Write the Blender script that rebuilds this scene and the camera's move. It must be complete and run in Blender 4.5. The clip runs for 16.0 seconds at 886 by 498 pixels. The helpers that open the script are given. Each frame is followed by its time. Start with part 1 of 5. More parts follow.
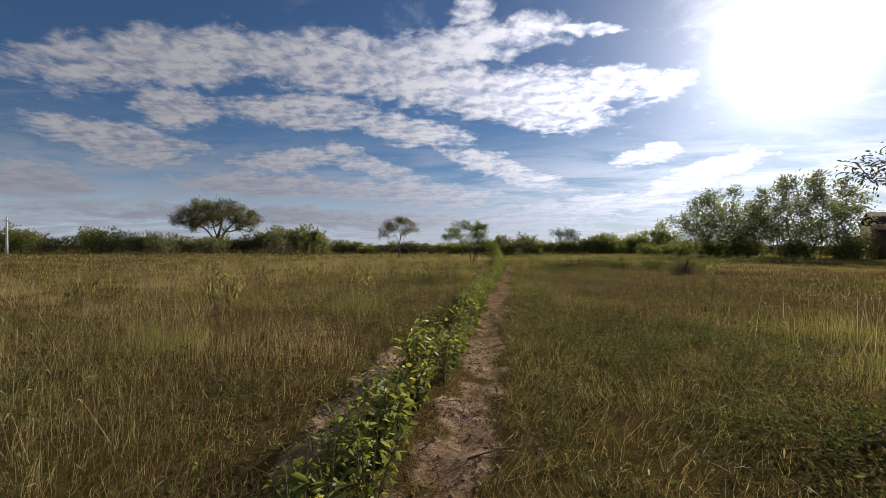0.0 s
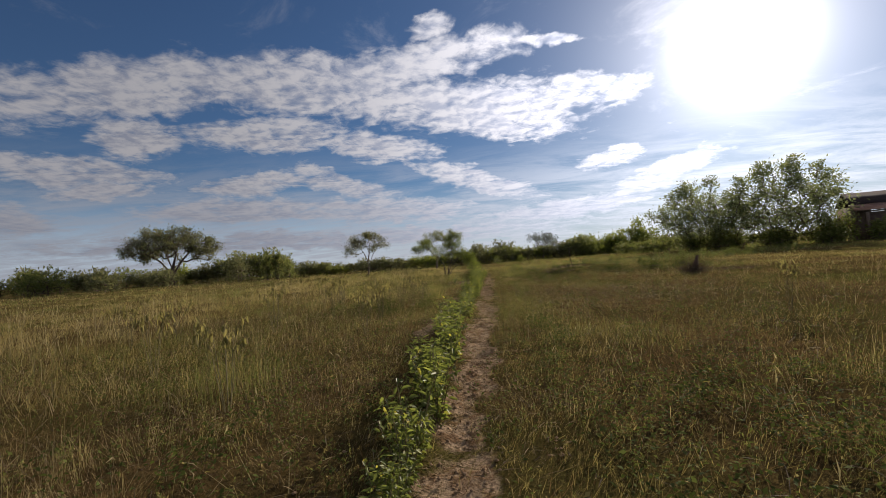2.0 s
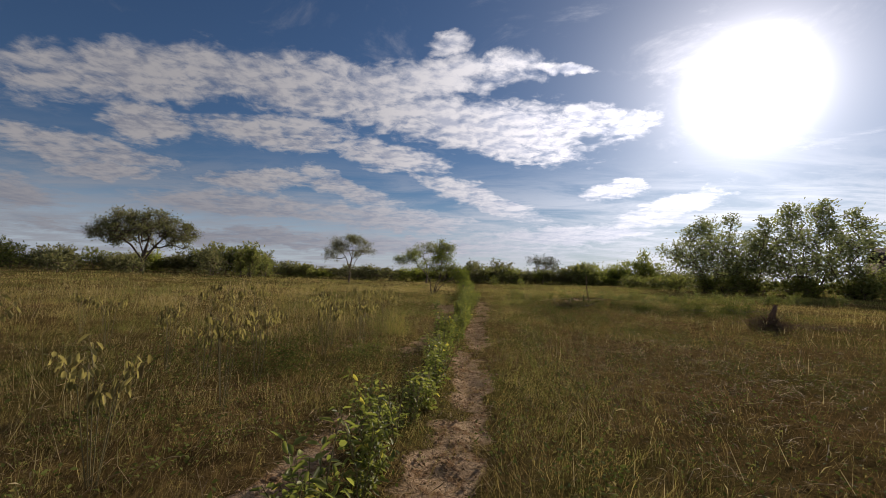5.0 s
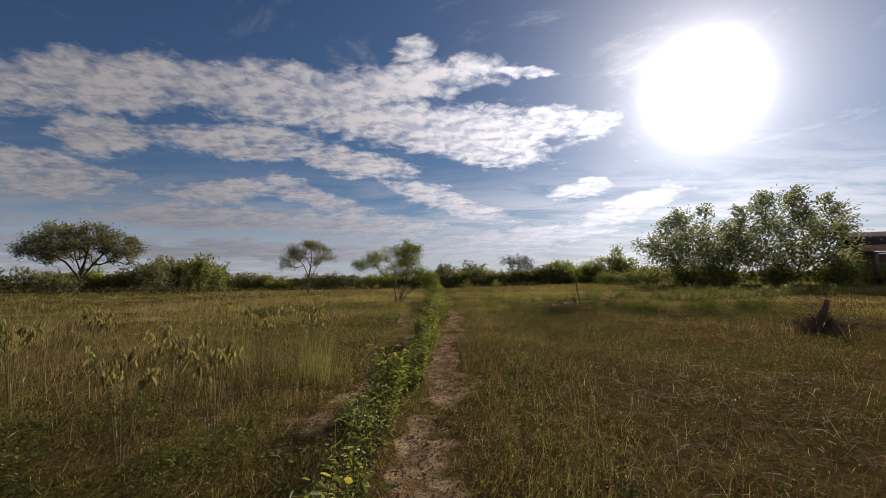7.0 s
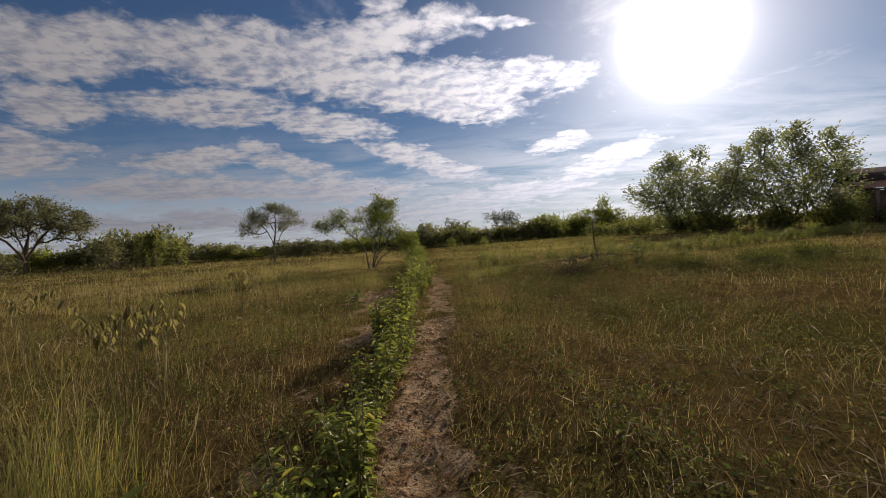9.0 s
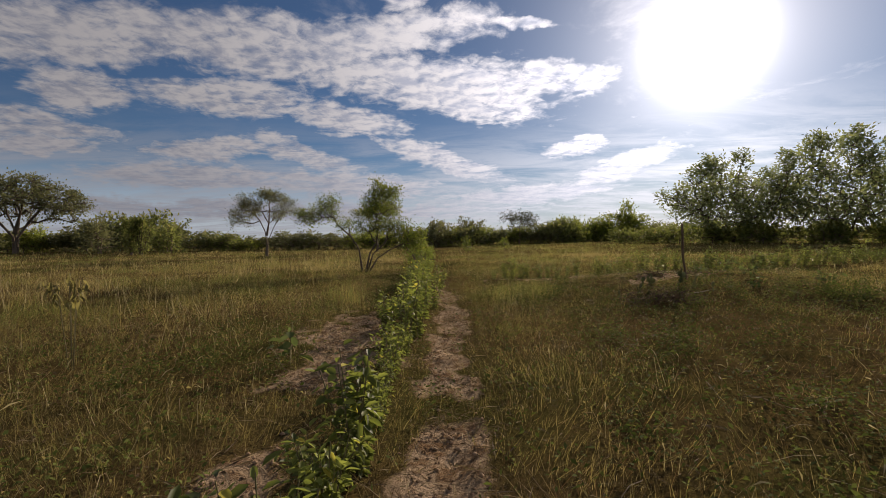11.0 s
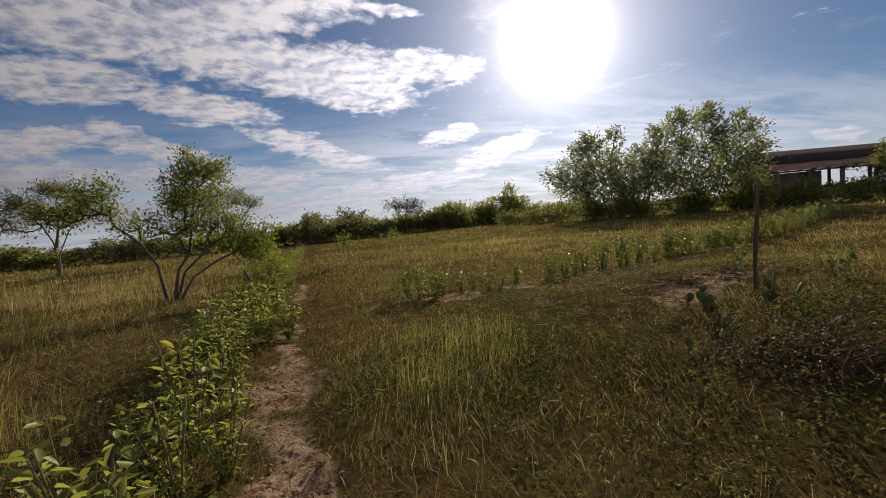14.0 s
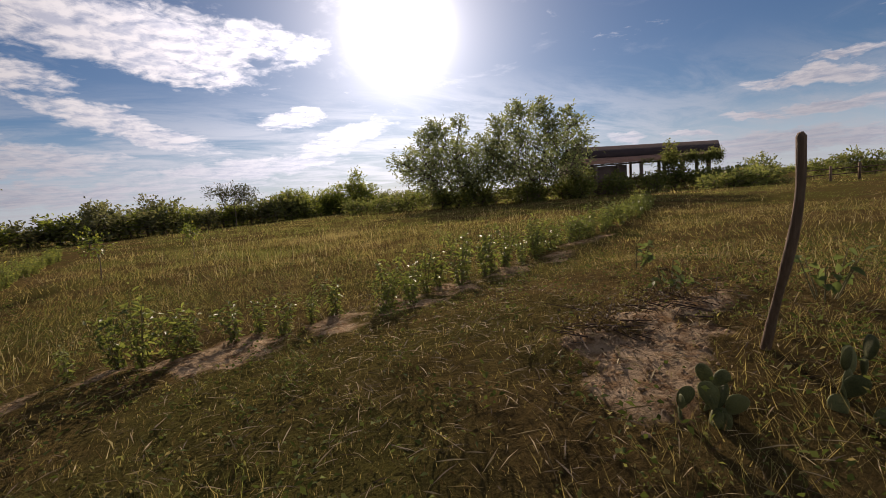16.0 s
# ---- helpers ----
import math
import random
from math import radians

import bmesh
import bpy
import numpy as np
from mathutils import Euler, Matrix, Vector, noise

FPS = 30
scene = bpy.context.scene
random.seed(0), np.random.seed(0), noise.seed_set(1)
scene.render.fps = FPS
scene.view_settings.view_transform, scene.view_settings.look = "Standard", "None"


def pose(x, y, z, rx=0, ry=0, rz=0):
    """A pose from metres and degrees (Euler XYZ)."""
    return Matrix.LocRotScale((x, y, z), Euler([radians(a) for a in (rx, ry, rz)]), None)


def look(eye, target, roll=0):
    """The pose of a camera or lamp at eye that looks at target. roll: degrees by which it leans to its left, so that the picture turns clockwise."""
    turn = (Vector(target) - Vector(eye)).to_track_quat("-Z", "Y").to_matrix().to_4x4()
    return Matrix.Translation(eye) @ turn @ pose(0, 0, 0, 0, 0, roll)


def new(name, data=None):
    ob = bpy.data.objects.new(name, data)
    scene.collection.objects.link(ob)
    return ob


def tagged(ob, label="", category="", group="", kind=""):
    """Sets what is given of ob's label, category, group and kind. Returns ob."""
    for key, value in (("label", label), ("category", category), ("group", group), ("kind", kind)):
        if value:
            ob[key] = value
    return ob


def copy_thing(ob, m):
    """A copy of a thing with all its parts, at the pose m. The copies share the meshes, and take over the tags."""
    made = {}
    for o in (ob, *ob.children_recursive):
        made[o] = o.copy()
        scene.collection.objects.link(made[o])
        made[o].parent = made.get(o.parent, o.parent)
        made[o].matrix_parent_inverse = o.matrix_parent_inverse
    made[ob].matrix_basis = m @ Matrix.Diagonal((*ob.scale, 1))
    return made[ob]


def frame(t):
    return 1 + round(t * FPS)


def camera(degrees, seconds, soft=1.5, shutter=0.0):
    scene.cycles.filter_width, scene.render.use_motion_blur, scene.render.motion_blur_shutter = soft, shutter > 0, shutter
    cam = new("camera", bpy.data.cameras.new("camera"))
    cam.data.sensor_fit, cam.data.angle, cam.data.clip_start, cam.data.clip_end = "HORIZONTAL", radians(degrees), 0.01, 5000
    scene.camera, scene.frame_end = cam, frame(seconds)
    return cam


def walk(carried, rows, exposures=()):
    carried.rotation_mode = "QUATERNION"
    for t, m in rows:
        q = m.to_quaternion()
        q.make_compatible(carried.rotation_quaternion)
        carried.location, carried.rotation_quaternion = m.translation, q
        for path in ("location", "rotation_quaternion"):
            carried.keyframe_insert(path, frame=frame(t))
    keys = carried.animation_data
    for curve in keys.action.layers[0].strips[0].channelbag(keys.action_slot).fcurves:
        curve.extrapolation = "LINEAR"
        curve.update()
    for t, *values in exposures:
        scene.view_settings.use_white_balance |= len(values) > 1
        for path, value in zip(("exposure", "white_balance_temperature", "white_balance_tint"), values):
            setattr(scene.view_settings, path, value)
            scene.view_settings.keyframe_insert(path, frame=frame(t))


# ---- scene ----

# Camera and its way: t, x, y, z, yaw (left), pitch (up), roll
cam = camera(91.0, 16.0, soft=0.75)
WAY = [
    (0, 0.04, 0.00, 1.42, 9.54, -0.39, 0.22), (0.5, -0.04, 0.96, 1.37, 5.07, -1.65, -0.94), (1, -0.09, 1.98, 1.39, 7.19, -0.17, -2.70),
    (1.5, -0.12, 2.99, 1.34, 6.08, -2.48, -1.09), (2, -0.11, 4.01, 1.40, 6.41, 1.21, -4.02), (2.5, -0.11, 4.95, 1.41, 7.59, 2.12, -0.03),
    (3, -0.14, 5.86, 1.41, 9.36, 1.16, 4.22), (3.5, -0.14, 6.84, 1.43, 12.26, 1.45, 2.64), (4, -0.16, 7.78, 1.44, 6.53, 1.46, 4.04),
    (4.2, -0.15, 8.14, 1.43, 6.30, 3.14, 3.67), (6.3, -0.18, 11.81, 1.47, 5.83, 0.87, -0.24), (6.5, -0.17, 12.18, 1.45, 4.87, 0.26, 0.68),
    (7, -0.13, 13.12, 1.44, 2.33, 3.71, -0.76), (7.5, -0.11, 14.04, 1.42, 2.92, 0.66, 1.33), (8, -0.14, 15.00, 1.42, 0.22, -0.45, -1.22),
    (8.2, -0.16, 15.40, 1.41, 1.07, 0.36, -4.01), (10.3, -0.32, 20.13, 1.27, -1.31, -5.55, -2.19), (10.5, -0.35, 20.53, 1.30, 1.41, -2.95, -1.90),
    (11, -0.28, 21.50, 1.34, 1.61, -1.68, -0.96), (11.5, -0.27, 22.47, 1.37, 3.21, -2.37, 1.43), (12, -0.32, 23.45, 1.41, 6.92, -3.73, -0.46),
    (12.5, -0.36, 24.32, 1.33, -0.15, -2.19, -0.29), (13, -0.36, 25.29, 1.41, -3.09, -0.99, -2.82), (13.5, -0.27, 26.10, 1.44, -1.30, -1.40, -4.77),
    (14, 0.09, 26.93, 1.40, -13.34, -3.77, -4.66), (14.5, 0.45, 27.71, 1.42, -17.18, -4.02, -5.12), (15, 0.82, 28.47, 1.41, -17.10, -3.47, -1.38),
    (15.5, 1.34, 29.19, 1.35, -25.06, -4.67, -3.55), (16, 1.79, 29.81, 1.36, -32.51, -6.81, -4.78),
]
walk(cam, [(t, pose(x, y, z, 90 + up, 0, left) @ pose(0, 0, 0, 0, 0, lean)) for t, x, y, z, left, up, lean in WAY],
     exposures=[(0.0, 0.50, 6400.0, 18.0), (2.0, 0.44, 6500.0, 18.0), (4.2, 0.36, 6650.0, 18.0), (6.5, 0.30, 6750.0, 20.0), (8.2, 0.29, 6850.0, 20.0), (11.0, 0.34, 6850.0, 20.0), (14.0, 0.35, 6850.0, 21.0), (16.0, 0.44, 6950.0, 23.0)])

# ------------------------------------------------------------------ sky and sun
SUN_AZ, SUN_EL = 29.3, 20.3          # degrees, clockwise from +y, and up
SKY_STRENGTH, SUN_STRENGTH = 0.036, 5.0


class Graph:
    """A short way to write shader nodes."""

    def __init__(self, tree):
        self.t = tree
        tree.nodes.clear()

    def put(self, kind, out=0, props=None, **ins):
        n = self.t.nodes.new(kind)
        for k, v in (props or {}).items():
            setattr(n, k, v)
        for k, v in ins.items():
            key = int(k[1:]) if k[0] == "i" and k[1:].isdigit() else k.replace("_", " ")
            self.plug(n.inputs[key], v)
        return n.outputs[out]

    def plug(self, socket, v):
        if isinstance(v, bpy.types.NodeSocket):
            self.t.links.new(v, socket)
        else:
            socket.default_value = v

    def m(self, op, a, b=0.0, c=0.0, clamp=False):
        n = self.t.nodes.new("ShaderNodeMath")
        n.operation, n.use_clamp = op, clamp
        for s, v in zip(n.inputs, (a, b, c)):
            self.plug(s, v)
        return n.outputs[0]

    def step(self, v, lo, hi, a=0.0, b=1.0):
        n = self.t.nodes.new("ShaderNodeMapRange")
        n.interpolation_type = "SMOOTHSTEP"
        for s, x in zip(n.inputs, (v, lo, hi, a, b)):
            self.plug(s, x)
        return n.outputs[0]

    def mix(self, f, a, b, how="MIX"):
        n = self.t.nodes.new("ShaderNodeMix")
        n.data_type, n.blend_type = "RGBA", how
        self.plug(n.inputs[0], f), self.plug(n.inputs[6], a), self.plug(n.inputs[7], b)
        return n.outputs[2]

    def noise(self, vec, scale, detail=3.0, rough=0.55, warp=0.0, out=0):
        return self.put("ShaderNodeTexNoise", out, None, Vector=vec, Scale=scale, Detail=detail, Roughness=rough, Distortion=warp)


def rgb(r, g, b):
    return (r, g, b, 1.0)


def build_sky():
    world = bpy.data.worlds.new("sky")
    scene.world = world
    world.use_nodes = True
    g = Graph(world.node_tree)
    way = g.put("ShaderNodeTexCoord")
    sep = g.t.nodes.new("ShaderNodeSeparateXYZ")
    g.t.links.new(way, sep.inputs[0])
    x, y, z = sep.outputs
    sky = g.put("ShaderNodeTexSky", 0, {"sky_type": "NISHITA", "sun_disc": False, "sun_elevation": radians(SUN_EL), "sun_rotation": radians(SUN_AZ),
                                      "air_density": 1.0, "dust_density": 0.15, "ozone_density": 4.0})
    sky = g.mix(1.0, sky, rgb(SKY_STRENGTH * 0.82, SKY_STRENGTH * 1.00, SKY_STRENGTH * 1.11), "MULTIPLY")
    rise = g.m("MULTIPLY", g.m("ARCSINE", z), 57.29578)
    sky = g.mix(g.m("MULTIPLY", g.step(rise, 11.0, 0.0), 0.6), sky, rgb(0.40, 0.47, 0.55))
    # The cloud deck as a level sheet seen from below, for the grain of the clouds
    lift = g.m("ADD", g.m("MAXIMUM", z, 0.0), 0.10)
    flat = g.put("ShaderNodeCombineXYZ", 0, None, X=g.m("DIVIDE", x, lift), Y=g.m("DIVIDE", y, lift), Z=0.0)
    broad = g.noise(flat, 1.1, 4.0, 0.55)
    fine = g.noise(flat, 3.0, 9.0, 0.66, 0.6)
    lump = g.noise(flat, 11.0, 5.0, 0.58, 0.4)
    shift = g.put("ShaderNodeVectorMath", 0, {"operation": "ADD"}, i0=flat, i1=(0.022, 0.040, 0.0))
    lump_lit = g.noise(shift, 11.0, 5.0, 0.58, 0.4)
    shift = g.put("ShaderNodeVectorMath", 0, {"operation": "ADD"}, i0=flat, i1=(0.07, 0.12, 0.0))
    fine_lit = g.noise(shift, 3.0, 9.0, 0.66, 0.6)
    swing = g.noise(way, 5.0, 4.0, 0.6)
    swing2 = g.noise(way, 13.0, 4.0, 0.6)
    az = g.m("MULTIPLY", g.m("ARCTAN2", x, y), 57.29578)
    el = rise
    az_w = g.m("ADD", az, g.m("MULTIPLY", g.m("SUBTRACT", swing, 0.5), 9.0))
    el_w = g.m("ADD", el, g.m("MULTIPLY", g.m("SUBTRACT", swing2, 0.5), 3.2))
    # Cloud banks: azimuth, elevation, half length, half thickness, slope, all in degrees
    high = [(-40.7, 19.9, 13.5, 3.1, 15), (-22.3, 22.2, 16.6, 3.3, 4), (-3.9, 24.9, 12.5, 2.4, 5), (-6.2, 28.2, 3.2, 1.3, 9),
            (9.9, 25.2, 4.2, 0.7, -8), (-3.0, 19.2, 17.5, 3.2, -3), (3.4, 16.8, 9.8, 2.2, -7), (13.4, 19.0, 6.0, 1.9, -6),
            (-41.1, 15.1, 4.2, 2.2, 9), (-27.2, 16.1, 8.6, 2.0, 1), (-13.8, 14.6, 8.0, 1.7, -8)]
    low = [(-46.5, 11.2, 8.0, 1.5, -2), (-43.7, 9.2, 4.6, 1.0, 2), (-31.0, 7.3, 11.5, 1.7, 3), (-14.0, 6.7, 14.0, 1.7, -3), (-29.5, 10.4, 8.0, 1.2, 8),
           (-19.5, 10.6, 7.0, 1.5, -14), (0.0, 9.6, 9.0, 1.6, -16), (15.0, 10.6, 3.6, 1.2, 2), (10.0, 5.4, 11.0, 1.4, 4), (21.4, 8.2, 6.2, 1.7, 14),
           (-51.8, 6.2, 6.2, 1.9, -4), (-22.0, 3.4, 36.0, 1.3, 0)]
    east = [(55.0, 5.3, 2.0, 0.7, -11), (61.5, 4.5, 3.6, 0.35, -4), (72.8, 8.4, 5.9, 0.9, -7), (74.9, 10.1, 3.9, 0.6, -2),
            (67.2, 5.7, 2.4, 0.4, -13), (75.8, 2.4, 4.2, 1.1, -1), (74.0, 5.6, 7.0, 0.6, -3), (68.0, 2.6, 17.0, 1.3, 0)]
    bank = -1.2
    for a, e, long, thick, slope in high + low + east:
        ca, sa = math.cos(radians(slope)), math.sin(radians(slope))
        da, de = g.m("SUBTRACT", az_w, a), g.m("SUBTRACT", el_w, e)
        u = g.m("MULTIPLY_ADD", da, ca / long, g.m("MULTIPLY", de, sa / long))
        v = g.m("MULTIPLY_ADD", de, ca / thick, g.m("MULTIPLY", da, -sa / thick))
        bank = g.m("MAXIMUM", bank, g.m("SUBTRACT", 1.0, g.m("MULTIPLY_ADD", u, u, g.m("MULTIPLY", v, v))))
    # Scattered cloud over the rest of the sky
    rest = g.m("MULTIPLY", g.m("SUBTRACT", broad, 0.50), 4.0)
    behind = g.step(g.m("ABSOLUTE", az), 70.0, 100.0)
    above = g.step(el, 32.0, 45.0)
    rest = g.m("SUBTRACT", rest, g.m("MULTIPLY", g.m("SUBTRACT", 1.0, g.m("MAXIMUM", behind, above)), 1.1))
    body = g.m("MAXIMUM", bank, rest)
    body = g.m("ADD", g.m("MULTIPLY", g.m("MINIMUM", body, 0.72), 0.72), g.m("MULTIPLY", g.m("SUBTRACT", fine, 0.5), 1.9))
    coarse = g.step(el, 5.0, 16.0, 0.45, 1.6)
    body = g.m("ADD", body, g.m("MULTIPLY", g.m("SUBTRACT", lump, 0.5), coarse))
    cover = g.step(body, -0.30, 0.62)
    # Streaks of broken cloud towards the horizon
    streak = g.put("ShaderNodeMapping", 0, None, Vector=flat, Scale=(0.45, 1.0, 1.0))
    veil = g.m("MULTIPLY", g.step(el, 16.0, 4.0), g.step(g.noise(streak, 2.2, 8.0, 0.64, 0.5), 0.35, 0.63))
    west = g.step(az, 62.0, 34.0)
    cover = g.m("MAXIMUM", cover, g.m("MULTIPLY", veil, g.m("MULTIPLY_ADD", west, 0.28, 0.40)))
    # Thin high wisps
    cover = g.m("MAXIMUM", cover, g.m("MULTIPLY", g.step(g.noise(flat, 2.0, 8.0, 0.66, 0.6), 0.53, 0.78), g.m("MULTIPLY_ADD", west, 0.22, 0.08)))
    sun_way = (math.sin(radians(SUN_AZ)) * math.cos(radians(SUN_EL)), math.cos(radians(SUN_AZ)) * math.cos(radians(SUN_EL)), math.sin(radians(SUN_EL)))
    dot = g.put("ShaderNodeVectorMath", 1, {"operation": "DOT_PRODUCT"}, i0=way, i1=sun_way)
    off = g.m("MULTIPLY", g.m("ARCCOSINE", g.m("MINIMUM", dot, 1.0)), 57.29578)
    near = g.m("EXPONENT", g.m("MULTIPLY", g.m("POWER", g.m("DIVIDE", off, 34.0), 2.0), -1.0))
    relief = g.m("ADD", g.m("MULTIPLY", g.m("SUBTRACT", lump, lump_lit), g.m("MULTIPLY", coarse, 0.8)), g.m("MULTIPLY", g.m("SUBTRACT", fine, fine_lit), 1.3))
    relief = g.m("ADD", relief, g.m("MULTIPLY", g.m("SUBTRACT", 0.55, body), 0.25))
    lit = g.mix(g.step(relief, -0.28, 0.22), rgb(0.57, 0.64, 0.77), rgb(0.96, 0.99, 1.02))
    lit = g.mix(g.step(el, 13.0, 3.0), lit, g.mix(0.55, lit, rgb(0.56, 0.64, 0.77)))
    # Unseen clouds behind the view are brightened to fill the shaded sides.
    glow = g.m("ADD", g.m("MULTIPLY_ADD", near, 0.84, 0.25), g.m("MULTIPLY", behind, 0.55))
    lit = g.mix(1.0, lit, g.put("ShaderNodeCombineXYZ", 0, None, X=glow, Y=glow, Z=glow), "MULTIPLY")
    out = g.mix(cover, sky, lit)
    # Bright air round the sun
    core = g.m("MULTIPLY", g.m("EXPONENT", g.m("MULTIPLY", g.m("POWER", g.m("DIVIDE", off, 3.45), 2.0), -1.0)), 3.6)
    halo = g.m("MULTIPLY", g.m("EXPONENT", g.m("DIVIDE", off, -6.8)), 1.30)
    air = g.m("ADD", core, halo)
    out = g.mix(1.0, out, g.put("ShaderNodeCombineXYZ", 0, None, X=air, Y=g.m("MULTIPLY", air, 0.99), Z=g.m("MULTIPLY", air, 0.95)), "ADD")
    end = g.t.nodes.new("ShaderNodeOutputWorld")
    back = g.t.nodes.new("ShaderNodeBackground")
    g.t.links.new(out, back.inputs[0])
    g.t.links.new(back.outputs[0], end.inputs[0])
    lamp = bpy.data.lights.new("sun", "SUN")
    lamp.energy, lamp.angle, lamp.color = SUN_STRENGTH, radians(0.6), (1.0, 0.90, 0.72)
    sun = new("sun", lamp)
    sun.matrix_world = look((0, 0, 60), Vector((0, 0, 60)) - Vector(sun_way))


build_sky()

# ------------------------------------------------------------------ materials
def material(name):
    mat = bpy.data.materials.new(name)
    mat.use_nodes = True
    return mat, Graph(mat.node_tree)


def finish(g, shader, bump=None):
    out = g.t.nodes.new("ShaderNodeOutputMaterial")
    g.t.links.new(shader, out.inputs[0])


def plain(name, dark, light, rough=0.8, scale=6.0, fine=60.0, relief=0.3, stretch=(1, 1, 1), metal=0.0, depth=0.02):
    """Two tones broken up at two scales, with fine relief; stretch squeezes the grain."""
    mat, g = material(name)
    co = g.put("ShaderNodeTexCoord", 3)
    co = g.put("ShaderNodeMapping", 0, None, Vector=co, Scale=stretch)
    big, small = g.noise(co, scale, 4.0), g.noise(co, fine, 5.0, 0.65)
    f = g.m("ADD", g.m("MULTIPLY", big, 0.6), g.m("MULTIPLY", small, 0.5))
    f = g.m("ADD", f, g.m("MULTIPLY", g.m("SUBTRACT", g.put("ShaderNodeObjectInfo", 5), 0.5), 0.25))
    col = g.mix(g.step(f, 0.3, 0.8), rgb(*dark), rgb(*light))
    bump = g.put("ShaderNodeBump", 0, None, Strength=relief, Distance=depth, Height=small)
    finish(g, g.put("ShaderNodeBsdfPrincipled", 0, None, Base_Color=col, Roughness=rough, Metallic=metal, Specular_IOR_Level=0.2, Normal=bump))
    return mat


def leafy(name, dark, light, dry, dry_share=0.06, glow=0.35, rough=0.5, patch=0.15, shine=0.15):
    """Leaves and blades: tone by leaf and by patch, a few dry ones, light shining through."""
    mat, g = material(name)
    rnd = g.put("ShaderNodeNewGeometry", 8)
    co = g.put("ShaderNodeTexCoord", 3)
    broad = g.noise(co, patch, 4.0, 0.6)
    f = g.m("ADD", g.m("MULTIPLY", rnd, 0.65), g.m("MULTIPLY", g.m("SUBTRACT", broad, 0.5), 1.6))
    f = g.m("ADD", f, g.m("MULTIPLY", g.m("SUBTRACT", g.put("ShaderNodeObjectInfo", 5), 0.5), 0.3))
    col = g.mix(g.step(f, 0.0, 0.8), rgb(*dark), rgb(*light))
    again = g.m("FRACT", g.m("MULTIPLY", rnd, 37.0))
    col = g.mix(g.step(again, 1.0 - dry_share - 0.01, 1.0 - dry_share + 0.01), col, rgb(*dry))
    gloss = g.put("ShaderNodeBsdfPrincipled", 0, None, Base_Color=col, Roughness=rough, Specular_IOR_Level=shine)
    thin = g.put("ShaderNodeBsdfTranslucent", 0, None, Color=g.mix(0.35, col, rgb(light[0] * 1.5, light[1] * 1.6, light[2])))
    finish(g, g.put("ShaderNodeMixShader", 0, None, i0=glow, i1=gloss, i2=thin))
    return mat


# Bare sand shows along the trodden path and in a few worn patches: centre, half sizes, turn
SAND = [(-1.65, 27.4, 0.85, 2.3, 4), (-1.45, 18.4, 0.30, 1.7, 0), (-1.4, 4.4, 0.26, 2.2, 0), (3.9, 31.2, 0.55, 0.26, 20), (-1.45, 12.4, 0.22, 1.4, 0), (-1.45, 23.2, 0.3, 1.2, 0), (4.3, 35.0, 0.7, 0.18, 10), (6.6, 35.6, 0.8, 0.16, 18), (4.3, 31.35, 0.62, 0.30, 20), (4.8, 31.62, 0.8, 0.22, -8), (-0.5, 31.0, 0.42, 1.3, 0)]
PATH_X, PATH_HALF = -0.42, 0.29


def wander(y):
    return PATH_X + 0.05 * np.sin(y * 0.5) + 0.04 * np.sin(y * 1.3 + 1.0) - np.clip(y - 30.0, 0, 30) * 0.055


def field_of(x, y, size, seed):
    """Smooth random field, about -1 to 1, with lumps of about that size in metres."""
    r = np.random.RandomState(seed)
    out = 0.0
    for _ in range(7):
        a, k, p = r.uniform(0, 6.283), r.uniform(0.6, 1.9) * 3.0 / size, r.uniform(0, 6.283)
        out = out + np.sin((x * np.cos(a) + y * np.sin(a)) * k + p + 1.3 * np.sin((y * np.cos(a) - x * np.sin(a)) * k * 0.6 + p * 2))
    return out / 3.2


def cross_row(x):
    """Where the second row of plants runs."""
    past = np.maximum(0, x - 4.2)
    return 34.82 + 0.33 * past + 0.006 * past ** 2


def shorn(x, y):
    """The low matted ground between the path's end and the cross row."""
    return np.clip((x - 0.2) / 0.8, 0, 1) * np.clip((8.0 - x) / 2.0, 0, 1) * np.clip((y - 30.5) / 0.8, 0, 1) * np.clip((cross_row(x) + 0.2 - y) / 0.5, 0, 1)


def bare(x, y):
    """How bare the ground is: over 1 in the middle of sand, under 0 in grass."""
    fade = 1.0 - np.clip((y - 28) / 5, 0, 1) * 0.62 - np.clip((y - 39) / 4, 0, 1) * 1.2
    best = 1.12 * fade - (np.abs(x - wander(y)) / PATH_HALF) ** 2
    for cx, cy, a, b, turn in SAND:
        c, s = math.cos(radians(turn)), math.sin(radians(turn))
        u, v = ((x - cx) * c + (y - cy) * s) / a, (-(x - cx) * s + (y - cy) * c) / b
        best = np.maximum(best, 1.1 - u * u - v * v)
    strip = 1.0 - 0.06 * np.maximum(x - 5, 0) - 0.5 * np.maximum(2.4 - x, 0) - ((y - cross_row(x) + 0.24) / 0.45) ** 2
    best = np.maximum(best, np.where((x > 0.4) & (x < 16), strip, -1.0) * 0.66) + 0.42 * shorn(x, y) * (0.6 + field_of(x, y, 1.7, 13))
    return best + 0.48 * field_of(x, y, 0.9, 11) + 0.60 * field_of(x, y, 0.32, 12)


